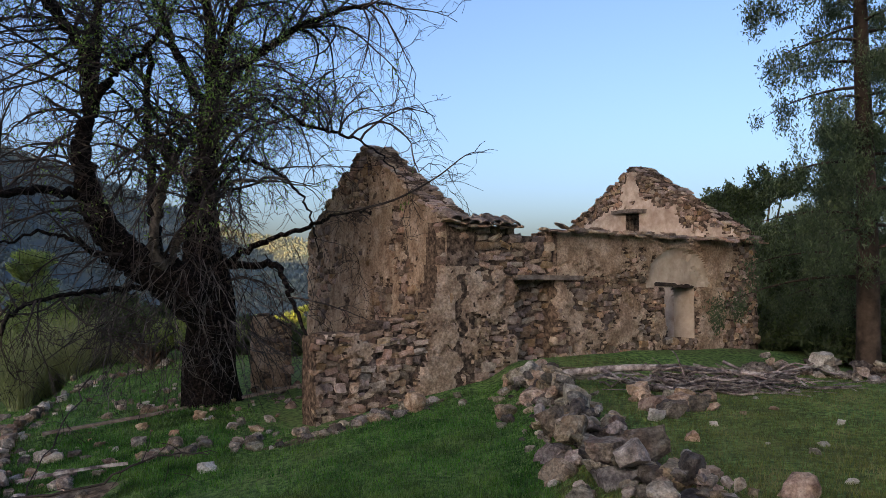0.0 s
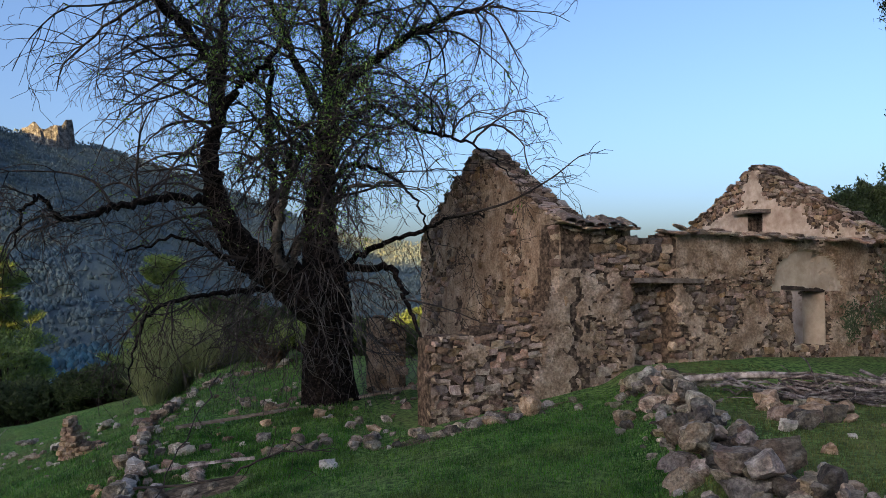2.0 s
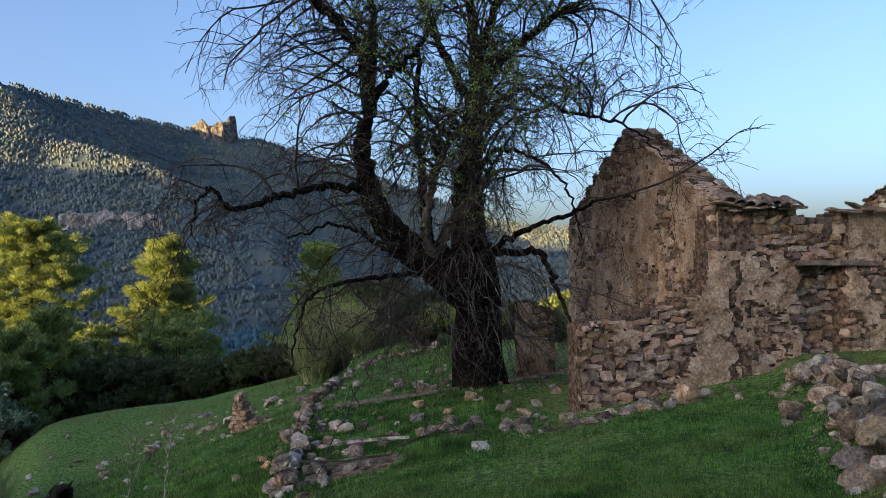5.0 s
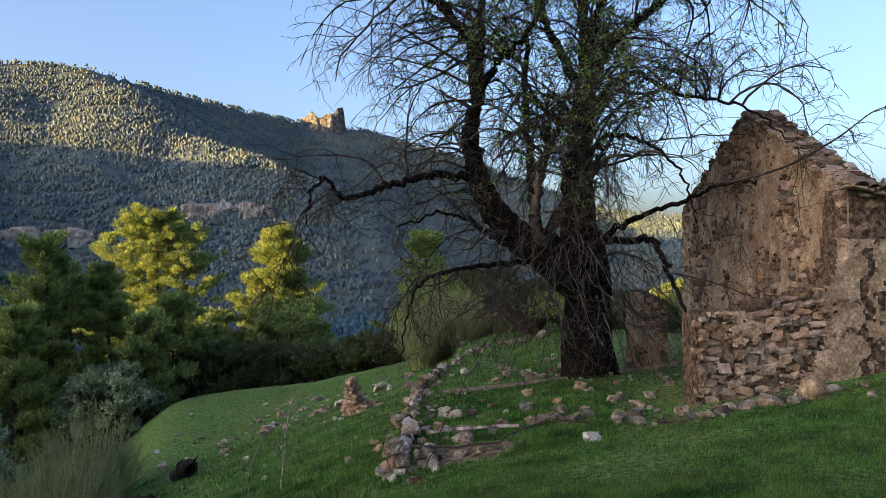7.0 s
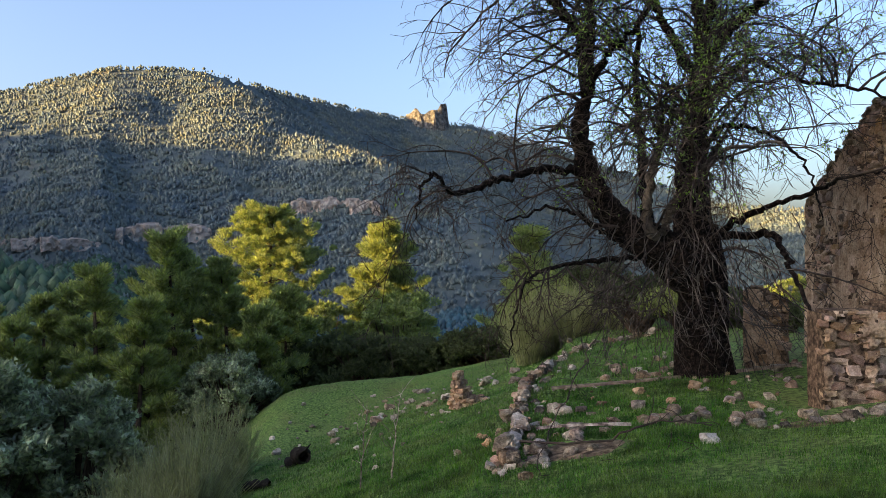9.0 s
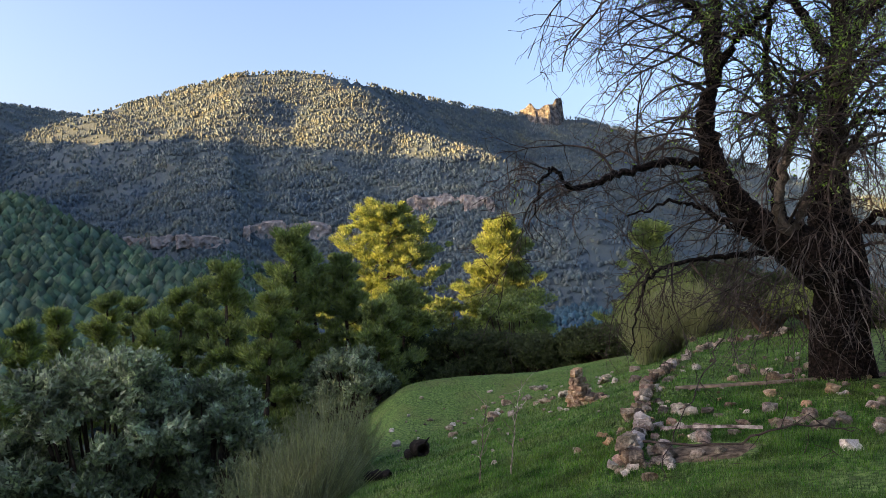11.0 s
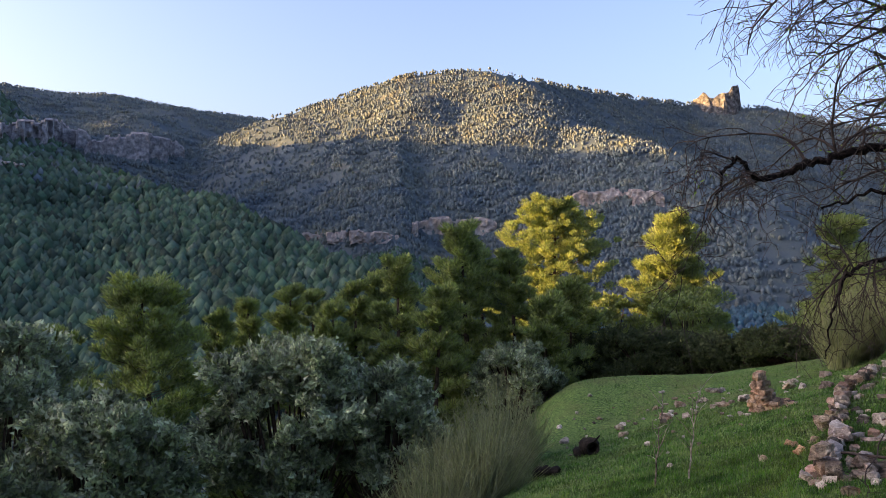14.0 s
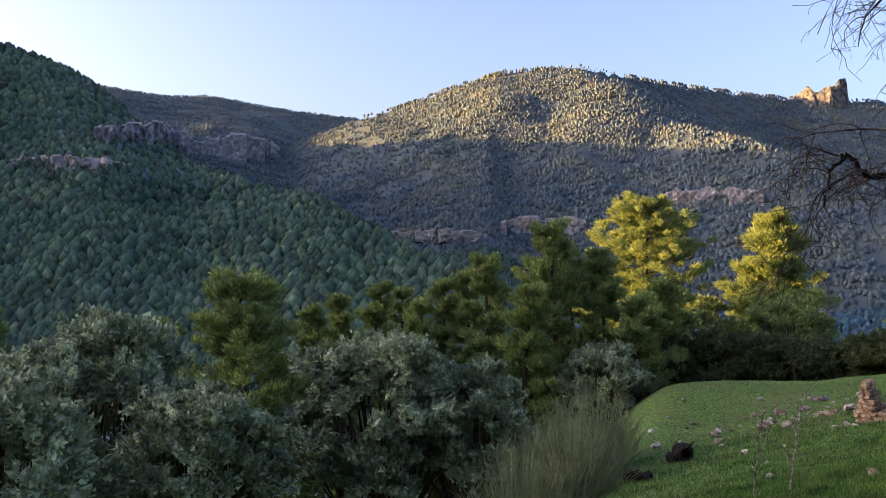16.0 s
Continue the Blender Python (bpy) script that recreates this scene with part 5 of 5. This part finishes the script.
for i in range(104):
    c = wall_line[i]
    tan = wall_line[min(i + 1, 103)] - wall_line[max(i - 1, 0)]
    a = math.atan2(tan[1], tan[0])
    nx, ny = -math.sin(a), math.cos(a)
    rim = float(ground(c[0] - nx * 0.25, c[1] - ny * 0.25))
    for k in range(5 if i < 45 else 3):
        if rrng.random() < 0.30:
            continue
        w = rrng.uniform(0.10, 0.24)
        off = rrng.normal(0, 0.04) - 0.03 * k
        me = (FLAT_S, FLAT_S, ROCK_S, BLOCK_S, PALE_S)[int(rrng.integers(5))][int(rrng.integers(12))]
        put_stone("stone", me, Vector((c[0] + nx * off, c[1] + ny * off, rim - (0.34 if i < 45 else 0.14) + 0.105 * k + rrng.normal(0, 0.02))), (w, w * rrng.uniform(0.6, 0.95), w * rrng.uniform(0.38, 0.7)), (rrng.normal(0, 0.22), rrng.normal(0, 0.22), a + rrng.normal(0, 0.6)), rw)
for i in range(45):
    c = wall_line[int(rrng.integers(0, 70))]
    x, y = c[0] + abs(rrng.normal(0.25, 0.2)), c[1] + rrng.normal(0, 0.2)
    w = rrng.uniform(0.06, 0.15)
    put_stone("stone", (FLAT_S, PALE_S, ROCK_S)[i % 3][i % 12], Vector((x, y, float(ground(x, y)) + 0.2 * w)), (w, w * 0.8, w * 0.6), (rrng.normal(0, 0.2), rrng.normal(0, 0.2), rrng.uniform(0, 6)), rw)


def rock(x, y, size, seed, label, squash=0.75, mat=None, sink=0.15):
    rng = np.random.default_rng(seed)
    size *= 0.74
    me = ROCK_S[seed % 14]
    if mat:
        me = with_mat(ROCKS[seed % 14], mat)
    z = float(ground(x, y)) + size * squash * (0.5 - sink)
    ob = put_stone("rock", me, Vector((x, y, z)), (size * rng.uniform(1.0, 1.35), size, size * squash), (rng.normal(0, 0.12), rng.normal(0, 0.12), rng.uniform(0, 6.28)))
    return tagged(ob, label, "rock", group="loose stones on the grass")


M_ORANGE = material("orange_stone", [(0.35, (0.17, 0.105, 0.066)), (0.5, (0.32, 0.21, 0.135)), (0.65, (0.47, 0.345, 0.245))], 10, grit=0.3, grit_scale=50, per_object=0.3, bump=0.8, bump_scale=22)
M_BLACK = material("dark_stump_wood", [(0.3, (0.012, 0.010, 0.009)), (0.6, (0.03, 0.025, 0.02)), (0.8, (0.07, 0.06, 0.05))], 8, bump=1.0, bump_scale=18, bump_size=0.05)
rock(5.35, 11.05, 0.36, 1, "squared white block on the stone row", 0.8, M_WHITE, -0.5)
rock(-2.55, 8.35, 0.26, 2, "pale angular rock on the grass", 0.7, M_WHITE)
rock(2.25, 5.0, 0.27, 3, "pinkish rough rock on the grass", 0.95, M_ORANGE)
rock(1.22, 6.95, 0.30, 4, "flat pale slab on the stone wall", 0.45, M_PALE, -1.2)
rock(2.30, 8.9, 0.26, 5, "orange broken rock in the yard", 0.8, M_ORANGE)
rock(2.62, 8.5, 0.26, 6, "orange broken rock in the yard", 0.9, M_ORANGE)
rock(2.35, 7.9, 0.30, 7, "brown broken rock in the yard", 0.8)
rock(2.05, 7.6, 0.20, 8, "pale rock in the yard", 0.8, M_WHITE)
rock(2.15, 6.75, 0.14, 9, "small orange stone in the yard", 0.9, M_ORANGE)
rock(1.9, 5.6, 0.24, 10, "flat pinkish stone in the yard", 0.5, M_ORANGE)
rock(1.75, 5.1, 0.26, 11, "flat pinkish stone in the yard", 0.5, M_ORANGE)
rock(-0.35, 9.95, 0.34, 12, "round brown boulder at the wall's foot", 1.0, M_ORANGE)
rock(1.0, 10.5, 0.40, 13, "dark lichened boulder at the wall's end", 0.85)
rock(2.95, 6.2, 0.10, 14, "small stone on the grass")
rock(1.95, 6.3, 0.10, 15, "small pale stone on the grass", 0.6, M_WHITE)
srng = np.random.default_rng(33)
for i in range(34):
    t = srng.uniform(0, 1)
    rock(-0.6 - 3.6 * t + srng.normal(0, 0.18), 9.75 - 0.55 * t + srng.normal(0, 0.22), srng.uniform(0.08, 0.24), 100 + i, "grey field stone in a row across the grass")
for i in range(150):
    rock(srng.uniform(-6.8, -2.0), srng.uniform(9.0, 15.5), 0.06 + 0.22 * srng.random() ** 2, 600 + i, "field stone lying on the terrace", mat=(None, M_WHITE, M_ORANGE, None, None)[i % 5])
for i in range(12):
    rock(srng.normal(-4.1, 0.35), srng.normal(8.3, 0.4), srng.uniform(0.10, 0.24), 260 + i, "field stone in a hollow of the terrace edge")
for i in range(24):
    t = srng.uniform(0, 1)
    rock(-1.5 + 2.5 * t + srng.normal(0, 0.1), 9.98 + 0.75 * t - srng.uniform(0.0, 0.5), srng.uniform(0.10, 0.22), 300 + i, "fallen stone at the foot of the wall")
for i in range(85):
    rock(srng.normal(-14.0, 2.2), srng.normal(18.0, 2.0), 0.10 + 0.26 * srng.random() ** 2, 340 + i, "pale field stone on the meadow", mat=M_WHITE if srng.random() < 0.4 else None)
for i in range(16):
    rock(srng.uniform(-12, -6.5), srng.uniform(9.5, 15), srng.uniform(0.06, 0.15), 400 + i, "small stone on the grass slope", mat=M_WHITE if srng.random() < 0.5 else None)
for i in range(10):
    rock(-20.6 + 0.7 * i + srng.normal(0, 0.2), 17.6 - 0.83 * i + srng.normal(0, 0.3), srng.uniform(0.15, 0.45), 430 + i, "grey stone at the meadow's edge")

for i in range(16):
    t = srng.uniform(0, 1)
    rock(2.25 + 0.75 * t * srng.uniform(0.6, 1.3) + srng.normal(0, 0.10), 9.35 - 1.3 * srng.random() + srng.normal(0, 0.10), srng.uniform(0.12, 0.32), 460 + i, "orange broken stone in a scatter by the branch pile", 0.8, M_ORANGE if i % 3 else None)
for i in range(14):
    rock(srng.uniform(1.6, 3.9), srng.uniform(5.2, 9.0), srng.uniform(0.04, 0.10), 480 + i, "small pale stone in the yard grass", 0.7, M_WHITE if i % 2 else M_ORANGE)
for i in range(8):
    rock(srng.normal(1.35, 0.25), srng.normal(10.9, 0.2), srng.uniform(0.14, 0.34), 500 + i, "brown stone fallen below the broken doorway", 0.8)

# bare earth in the hollow of the terrace edge and at the foot of the house
M_SOIL = material("bare_earth", [(0.36, (0.05, 0.036, 0.024)), (0.5, (0.14, 0.10, 0.065)), (0.64, (0.25, 0.185, 0.125))], 9, bump=1.0, bump_scale=22, bump_size=0.04)


def soil(cx, cy, rx, ry, turn, seed, label):
    """A thin skin of earth that follows the ground, with a ragged rim."""
    verts, n = [], 40
    for k in range(7):
        for i in range(n):
            a = 2 * math.pi * i / n
            q = k / 6 * (0.75 + 0.5 * float(fbm(3 + 2 * math.cos(a), 3 + 2 * math.sin(a), 4, seed)))
            dx, dy = q * rx * math.cos(a), q * ry * math.sin(a)
            x, y = cx + dx * math.cos(turn) - dy * math.sin(turn), cy + dx * math.sin(turn) + dy * math.cos(turn)
            verts.append((x, y, float(ground(x, y)) + 0.014 - 0.04 * (k == 6)))
    faces = [(k * n + i, k * n + (i + 1) % n, (k + 1) * n + (i + 1) % n, (k + 1) * n + i) for k in range(6) for i in range(n)]
    faces = [f[::-1] for f in faces]
    return tagged(mesh_object("soil_patch", verts, faces, M_SOIL), label, "soil", kind="structure")


soil(-3.95, 8.15, 0.55, 0.42, 0.4, 3, "bare brown earth in a hollow of the terrace")
soil(-1.0, 9.9, 1.5, 0.28, 0.54, 4, "trodden earth along the foot of the wall")
soil(1.5, 10.9, 0.9, 0.4, 0.54, 5, "bare earth below the broken doorway")

# the stump of masonry on the meadow
px, py = -9.85, 14.8
ORANGE_S = [with_mat(m, M_ORANGE) for m in BLOCKS]
pil = empty("masonry_stump", px, py, float(ground(px, py)))
prng = np.random.default_rng(4)
for k in range(9):
    w0, w1 = -0.22 + 0.016 * k, 0.72 - 0.62 * float(smooth(-1, 5, k)) - 0.016 * k
    x = w0
    while x < w1:
        wide = prng.uniform(0.10, 0.2)
        for row in (-0.09, 0.09):
            put_stone("stone", ORANGE_S[int(prng.integers(12))], Vector((x + wide / 2, row + prng.normal(0, 0.02), 0.03 + 0.095 * k + prng.normal(0, 0.01))), (wide * 1.05, 0.2, prng.uniform(0.085, 0.12)), (prng.normal(0, 0.08), prng.normal(0, 0.08), prng.normal(0, 0.2)), pil)
        x += wide
for k in range(20):
    q = prng.uniform(0, 1)
    put_stone("stone", ORANGE_S[int(prng.integers(12))] if k % 2 else ROCK_S[int(prng.integers(12))], Vector((0.30 + 1.2 * q, 0.1 + 0.5 * q + prng.normal(0, 0.1), 0.10 + 0.22 * prng.random() * (1 - q))), (prng.uniform(0.12, 0.26), 0.2, prng.uniform(0.1, 0.18)), (prng.normal(0, 0.2), prng.normal(0, 0.2), prng.uniform(0, 3)), pil)
tagged(pil, "crumbling stump of orange masonry on the meadow", "ruin")

# a broken pier behind the tree
pier = wall("masonry_pier", Vector((-3.45, 13.9, 0)), Vector((0.98, 0.2, 0)), 0.72, lambda s: 0.80 + 0.1 * np.sin(s * 7), -0.9, 0.55, [M_MORTAR, M_PLASTER], 0.04, None, lambda s, z: 0.06 * (fbm(s * 4, z * 4, 3, 4) - 0.5), lambda s, z: fbm(s * 2, z * 2, 3, 6) > 0.5)
lay_stones(pier, Vector((-3.45, 13.9, 0)), Vector((0.98, 0.2, 0)), 0.72, lambda s: 0.80 + 0.1 * np.sin(s * 7), -0.6, 64, lambda s, z: fbm(s * 2, z * 2, 3, 6) > 0.5, lambda s, z: 0.06 * (fbm(s * 4, z * 4, 3, 4) - 0.5), None, 60)
tagged(pier, "broken brown masonry pier standing behind the tree", "ruin")

# planks, poles, log and stump
tagged(timber("plank", (-5.9, 11.45, -0.72), (-2.5, 13.2, -0.28), 0.11, 0.04, M_WOOD, bend=-0.02, seed=7), "long grey weathered plank lying on the grass", "plank")
tagged(timber("pole", (-4.7, 8.56, -0.66), (-3.6, 8.9, -0.54), 0.04, 0.03, M_DEADWOOD, seed=8), "short grey timber lying over the hollow", "timber")
st = Tubes()
st.add(curve([(-13.15, 12.75, float(ground(-13.15, 12.75)) + 0.02), (-12.85, 12.7, float(ground(-12.85, 12.7)) + 0.22), (-12.5, 12.5, float(ground(-12.5, 12.5)) + 0.16)], 12), 0.16 + 0.06 * np.sin(np.arange(12) * 1.7), 9)
st.add(curve([(-12.7, 12.6, float(ground(-12.7, 12.6)) + 0.2), (-12.4, 12.6, float(ground(-12.4, 12.6)) + 0.42)], 6), np.linspace(0.05, 0.01, 6), 5)
tagged(st.mesh("tree_stump", M_BLACK), "black rotten stump lying on the meadow", "stump")
st = Tubes()
st.add(curve([(-12.6, 10.9, float(ground(-12.6, 10.9)) + 0.06), (-12.2, 10.7, float(ground(-12.2, 10.7)) + 0.12), (-11.8, 10.8, float(ground(-11.8, 10.8)) + 0.05)], 12), 0.10 + 0.03 * np.sin(np.arange(12) * 2.1), 7)
tagged(st.mesh("log", M_BLACK), "short black log on the meadow's edge", "log")

# two bare saplings on the slope
for x, y, hgt in ((-7.6, 8.6, 1.15), (-7.2, 8.85, 1.25)):
    sp = Tubes()
    g = np.random.default_rng(int(-x * 100))
    z = float(ground(x, y))
    stem = np.stack([np.linspace(0, 0.15, 9) + g.normal(0, 0.015, 9), g.normal(0, 0.015, 9), np.linspace(-0.05, hgt, 9)], -1) + (x, y, z)
    sp.add(stem, np.linspace(0.014, 0.004, 9), 5)
    for k in range(3, 9):
        for _ in range(3):
            q = stem[k] + g.normal(0, 0.13, 3) + (0, 0, 0.2)
            sp.add(np.stack([stem[k], (stem[k] + q) / 2 + g.normal(0, 0.02, 3), q]), np.array([0.005, 0.004, 0.0025]), 3)
    shoot = empty("sapling", 0, 0, 0)
    sp.each("twig", M_DEADWOOD, shoot)
    tagged(shoot, "thin bare sapling with fine twigs on the slope", "sapling", group="saplings")

# fallen boughs on the grass
for pts, r in (([(-4.75, 8.2, -0.75), (-3.6, 8.0, -0.55), (-3.0, 8.15, -0.30), (-2.5, 8.5, -0.35)], 0.018), ([(-4.4, 9.7, 0.35), (-4.3, 8.6, -0.2), (-4.1, 7.5, -0.72), (-3.9, 7.1, -0.82)], 0.010), ([(-3.5, 7.6, -0.72), (-3.0, 7.9, -0.62), (-2.2, 8.0, -0.50)], 0.014)):
    tb = Tubes()
    c = curve(pts, 20) + np.random.default_rng(3).normal(0, 0.02, (20, 3))
    tb.add(c, np.linspace(r, r * 0.35, 20), 6)
    for k in range(5, 19, 2):
        q = c[k] + np.random.default_rng(k).normal(0, 0.16, 3) + (0, 0, 0.08)
        tb.add(np.stack([c[k], (c[k] + q) / 2 + 0.02, q]), np.array([r * 0.35, r * 0.25, 0.003]), 4)
    tagged(tb.mesh("fallen_branch", M_TWIG), "dark fallen bough with side twigs on grass", "branch", group="fallen boughs")

# the heap of cut branches
pile = empty("branch_pile", 3.0, 9.55, float(ground(3.0, 9.55)))
qrng = np.random.default_rng(12)
for i in range(150):
    L = qrng.uniform(0.4, 1.2)
    c = np.array([qrng.normal(0.30, 0.55), qrng.normal(0, 0.22), abs(qrng.normal(0.05, 0.08)) + 0.02])
    a = math.radians(-14) + qrng.normal(0, 0.55)
    d = np.array([math.cos(a), math.sin(a), qrng.normal(0, 0.12)])
    t = np.linspace(-0.5, 0.5, 6)[:, None]
    pts = c + d * L * t + qrng.normal(0, 0.026, (6, 3)) + np.array([[0, 0, 1]]) * (0.25 - t * t) * qrng.normal(0, 0.25) * L
    pts[:, 2] = np.maximum(pts[:, 2], 0.02)
    tb = Tubes()
    tb.add(pts, np.linspace(1, 0.55, 6) * (0.006 + 0.02 * qrng.random() ** 2), 5)
    tb.mesh("branch", M_DEADWOOD, pile)
for pts, r in (([(-1.5, 0.75, 0.10), (-0.7, 0.45, 0.22), (0.1, 0.2, 0.24), (0.9, -0.1, 0.2)], 0.055), ([(-0.95, 0.5, 0.2), (-0.75, 0.1, 0.1), (-0.3, -0.25, 0.06), (0.1, -0.35, 0.1)], 0.035), ([(0.0, 0.1, 0.15), (-0.1, 0.12, 0.42), (-0.2, 0.1, 0.5)], 0.012)):
    tb = Tubes()
    tb.add(curve(pts, 18), np.linspace(r, r * 0.5, 18), 8)
    tb.mesh("branch", M_DEADWOOD, pile)
tagged(pile, "heap of cut grey dead branches in the yard", "branches")


# ---- right of the house: an old cypress-like conifer and trees behind ----
M_CYP = material("conifer_sprays", [(0.3, (0.065, 0.086, 0.043)), (0.6, (0.108, 0.136, 0.065)), (0.8, (0.166, 0.194, 0.094))], 1.5, per_island=0.35, bump=0, rough=0.7, thin=0.4)


def conifer(x, y, height, reach, seed, label, low=1.1):
    """A tall conifer: straight trunk, level limbs, hanging sprays."""
    rng = np.random.default_rng(seed)
    z0 = float(ground(x, y)) - 0.1
    ob = empty("conifer", x, y, z0)
    t = Tubes()
    k = np.linspace(0, 1, 14)
    t.add(np.stack([0.02 * np.sin(k * 9), 0.02 * np.cos(k * 8), height * k], -1), 0.17 * (1 - 0.8 * k), 12)
    t.mesh("trunk", M_PINEBARK, ob)
    cc, ca, lb = [], [], Tubes()
    for i in range(int(8 * height)):
        h = low + (height - low) * (i + rng.uniform(0, 1)) / int(8 * height)
        a = i * 2.4 + rng.normal(0, 0.3)
        R = reach * rng.uniform(0.45, 1.05) * (1.0 - 0.40 * h / height)
        tt = np.linspace(0, 1, 7)[:, None]
        rise = rng.normal(0.20, 0.12)
        out = np.array([math.cos(a), math.sin(a), 0])
        pts = np.array([0, 0, h]) + out[None] * R * tt + np.array([[0, 0, R]]) * (rise * tt - 0.30 * tt ** 2)
        lb.add(pts, 0.026 * (1.1 - tt[:, 0]), 4)
        for j in range(11):
            q = rng.uniform(0.18, 1.03)
            wide = 0.24 * R * (1.1 - 0.6 * q)
            p = np.array([0, 0, h]) + out * R * q + np.array([0, 0, R * (rise * q - 0.30 * q * q)]) + np.array([-out[1], out[0], 0]) * rng.normal(0, wide)
            m = 100
            drop = rng.uniform(0, 1, (m, 1)) ** 1.4
            cc.append(p + rng.normal(0, 0.075, (m, 3)) * (1 - 0.4 * drop) - np.array([[0, 0, rng.uniform(0.15, 0.5)]]) * drop)
            ca.append(rng.normal(0, 0.6, (m, 3)) + (0, 0, -0.8))
    lb.each("limb", M_PINEBARK, ob)
    leaf_mesh("crown", np.concatenate(cc), np.concatenate(ca), 0.070, 0.015, M_CYP, ob, rng=rng, tri=True)
    return tagged(ob, label, "conifer")


conifer(6.08, 11.1, 9.5, 2.15, 81, "tall dark conifer with hanging sprays and bare trunk", 1.35)
conifer(7.7, 14.6, 4.6, 1.5, 82, "dark dense conifer beside the house", 0.5)
conifer(9.2, 14.6, 5.2, 1.7, 83, "dark dense conifer behind the stone row", 0.4)
round_tree("pine_tree", -22.3, 27.0, 6.9, 3.0, 6.0, 84, M_OAK, 60000, 0.08, "round-topped green pine behind the house", "pine tree", "", 24)
round_tree("holm_oak", -26.0, 20.0, -1.0, 2.2, 3.2, 85, M_OAK, 15000, 0.10, "dark low oak thicket beside the house", "oak tree", "", 22)
for a, dd, e, rr in ((-23.6, 17.5, -2.6, 1.3), (-26.2, 17.0, -2.8, 1.4), (-29.3, 16.5, -2.4, 1.5), (-32.5, 16.0, -2.6, 1.5), (-24.5, 24.0, 1.2, 2.4), (-23.4, 22.0, 4.2, 2.0), (-27.0, 22.0, 3.6, 2.2)):
    round_tree("holm_oak", a, dd, e, rr, 3.2, int(200 - a), M_OAK, 12000, 0.09, "dark low oak thicket beside the house", "oak tree", "", 24)
round_tree("holm_oak", -31.0, 19.0, 0.5, 2.2, 3.8, 86, M_OAK, 15000, 0.10, "dark low oak thicket beside the house", "oak tree", "", 22)
for i, (a, dd, e, rr) in enumerate(((9.0, 26, -4.2, 1.4), (12.5, 27, -3.9, 1.6), (16.0, 28, -3.4, 1.8), (19.5, 27, -2.6, 1.8))):
    round_tree("holm_oak", a, dd, e, rr, 3.4, 90 + i, M_PINE, 12000, 0.12, "green scrub behind the terrace", "bush", "", 18)


# ---- grass ----
def grass(name, n, region, size, seed, label, mat=None):
    """Blades of grass over a stretch of ground, thinner where stones and bare soil show."""
    rng = np.random.default_rng(seed)
    x, y = region(rng, n)
    keep = fbm(x * 0.9, y * 0.9, 3, 61) + rng.normal(0, 0.12, len(x)) > 0.24
    along = (x - 0.06) * 0.857 + (y - 11.3) * 0.515
    back = -(x - 0.06) * 0.515 + (y - 11.3) * 0.857
    keep &= np.hypot((x + 3.95) / 0.62, (y - 8.15) / 0.48) + 0.4 * (fbm(x * 5, y * 5, 2, 19) - 0.5) > 1
    keep &= ~((back > -0.55) & (back < 0) & (along > -2.2) & (along < 1.8) & (rng.random(len(x)) < 0.85))
    keep &= meadow_edge(x, y) + rng.normal(0, 0.3, len(x)) < 0.6
    keep &= ~((back > -0.15) & (back < 6) & (along > -2.2) & (along < 7.3))
    x, y = x[keep], y[keep]
    z = ground(x, y)
    m = len(x)
    h = size * rng.uniform(0.5, 1.3, m)
    a = rng.uniform(0, 6.283, m)
    w = size * 0.075
    lean = rng.normal(0, 0.35, (m, 2)) * h[:, None]
    dx, dy = np.cos(a) * w, np.sin(a) * w
    V = np.stack([np.stack([x - dx, y - dy, z - 0.01], -1), np.stack([x + dx, y + dy, z - 0.01], -1), np.stack([x + lean[:, 0], y + lean[:, 1], z + h], -1)], 1)
    ob = fast_mesh(name, V.reshape(-1, 3), np.arange(3 * m).reshape(-1, 3), mat or M_BLADE)
    return tagged(ob, label, "grass", kind="stuff")


M_BLADE = material("grass_blades", [(0.36, (0.025, 0.074, 0.016)), (0.5, (0.059, 0.149, 0.029)), (0.64, (0.113, 0.218, 0.055))], 2.2, per_island=0.6, bump=0, rough=0.6, thin=0.35, stain=(0.14, 0.13, 0.05), stain_scale=0.6, stain_amount=0.4)

M_DRY = material("yard_grass_blades", [(0.36, (0.06, 0.066, 0.022)), (0.5, (0.10, 0.118, 0.032)), (0.66, (0.17, 0.16, 0.065))], 3, per_island=0.4, bump=0, rough=0.7)


def fan(a0, a1, r0, r1):
    def pick(rng, n):
        az = np.radians(rng.uniform(a0, a1, n))
        r = r0 * (r1 / r0) ** rng.uniform(0, 1, n)
        return -np.sin(az) * r, np.cos(az) * r
    return pick


grass("grass_near", 280000, fan(-8.5, 45, 4.0, 12.5), 0.045, 1, "short green grass on the strip by the ruin")
grass("grass_yard", 90000, fan(-33, -8, 4.0, 12.5), 0.04, 3, "thin olive grass in the stony yard", M_DRY)
grass("grass_meadow", 190000, fan(15, 54, 8.5, 30.0), 0.065, 2, "short green grass on the meadow")
grass("grass_behind", 15000, fan(45, 351, 1.5, 12.0), 0.055, 4, "short green grass round the standpoint")
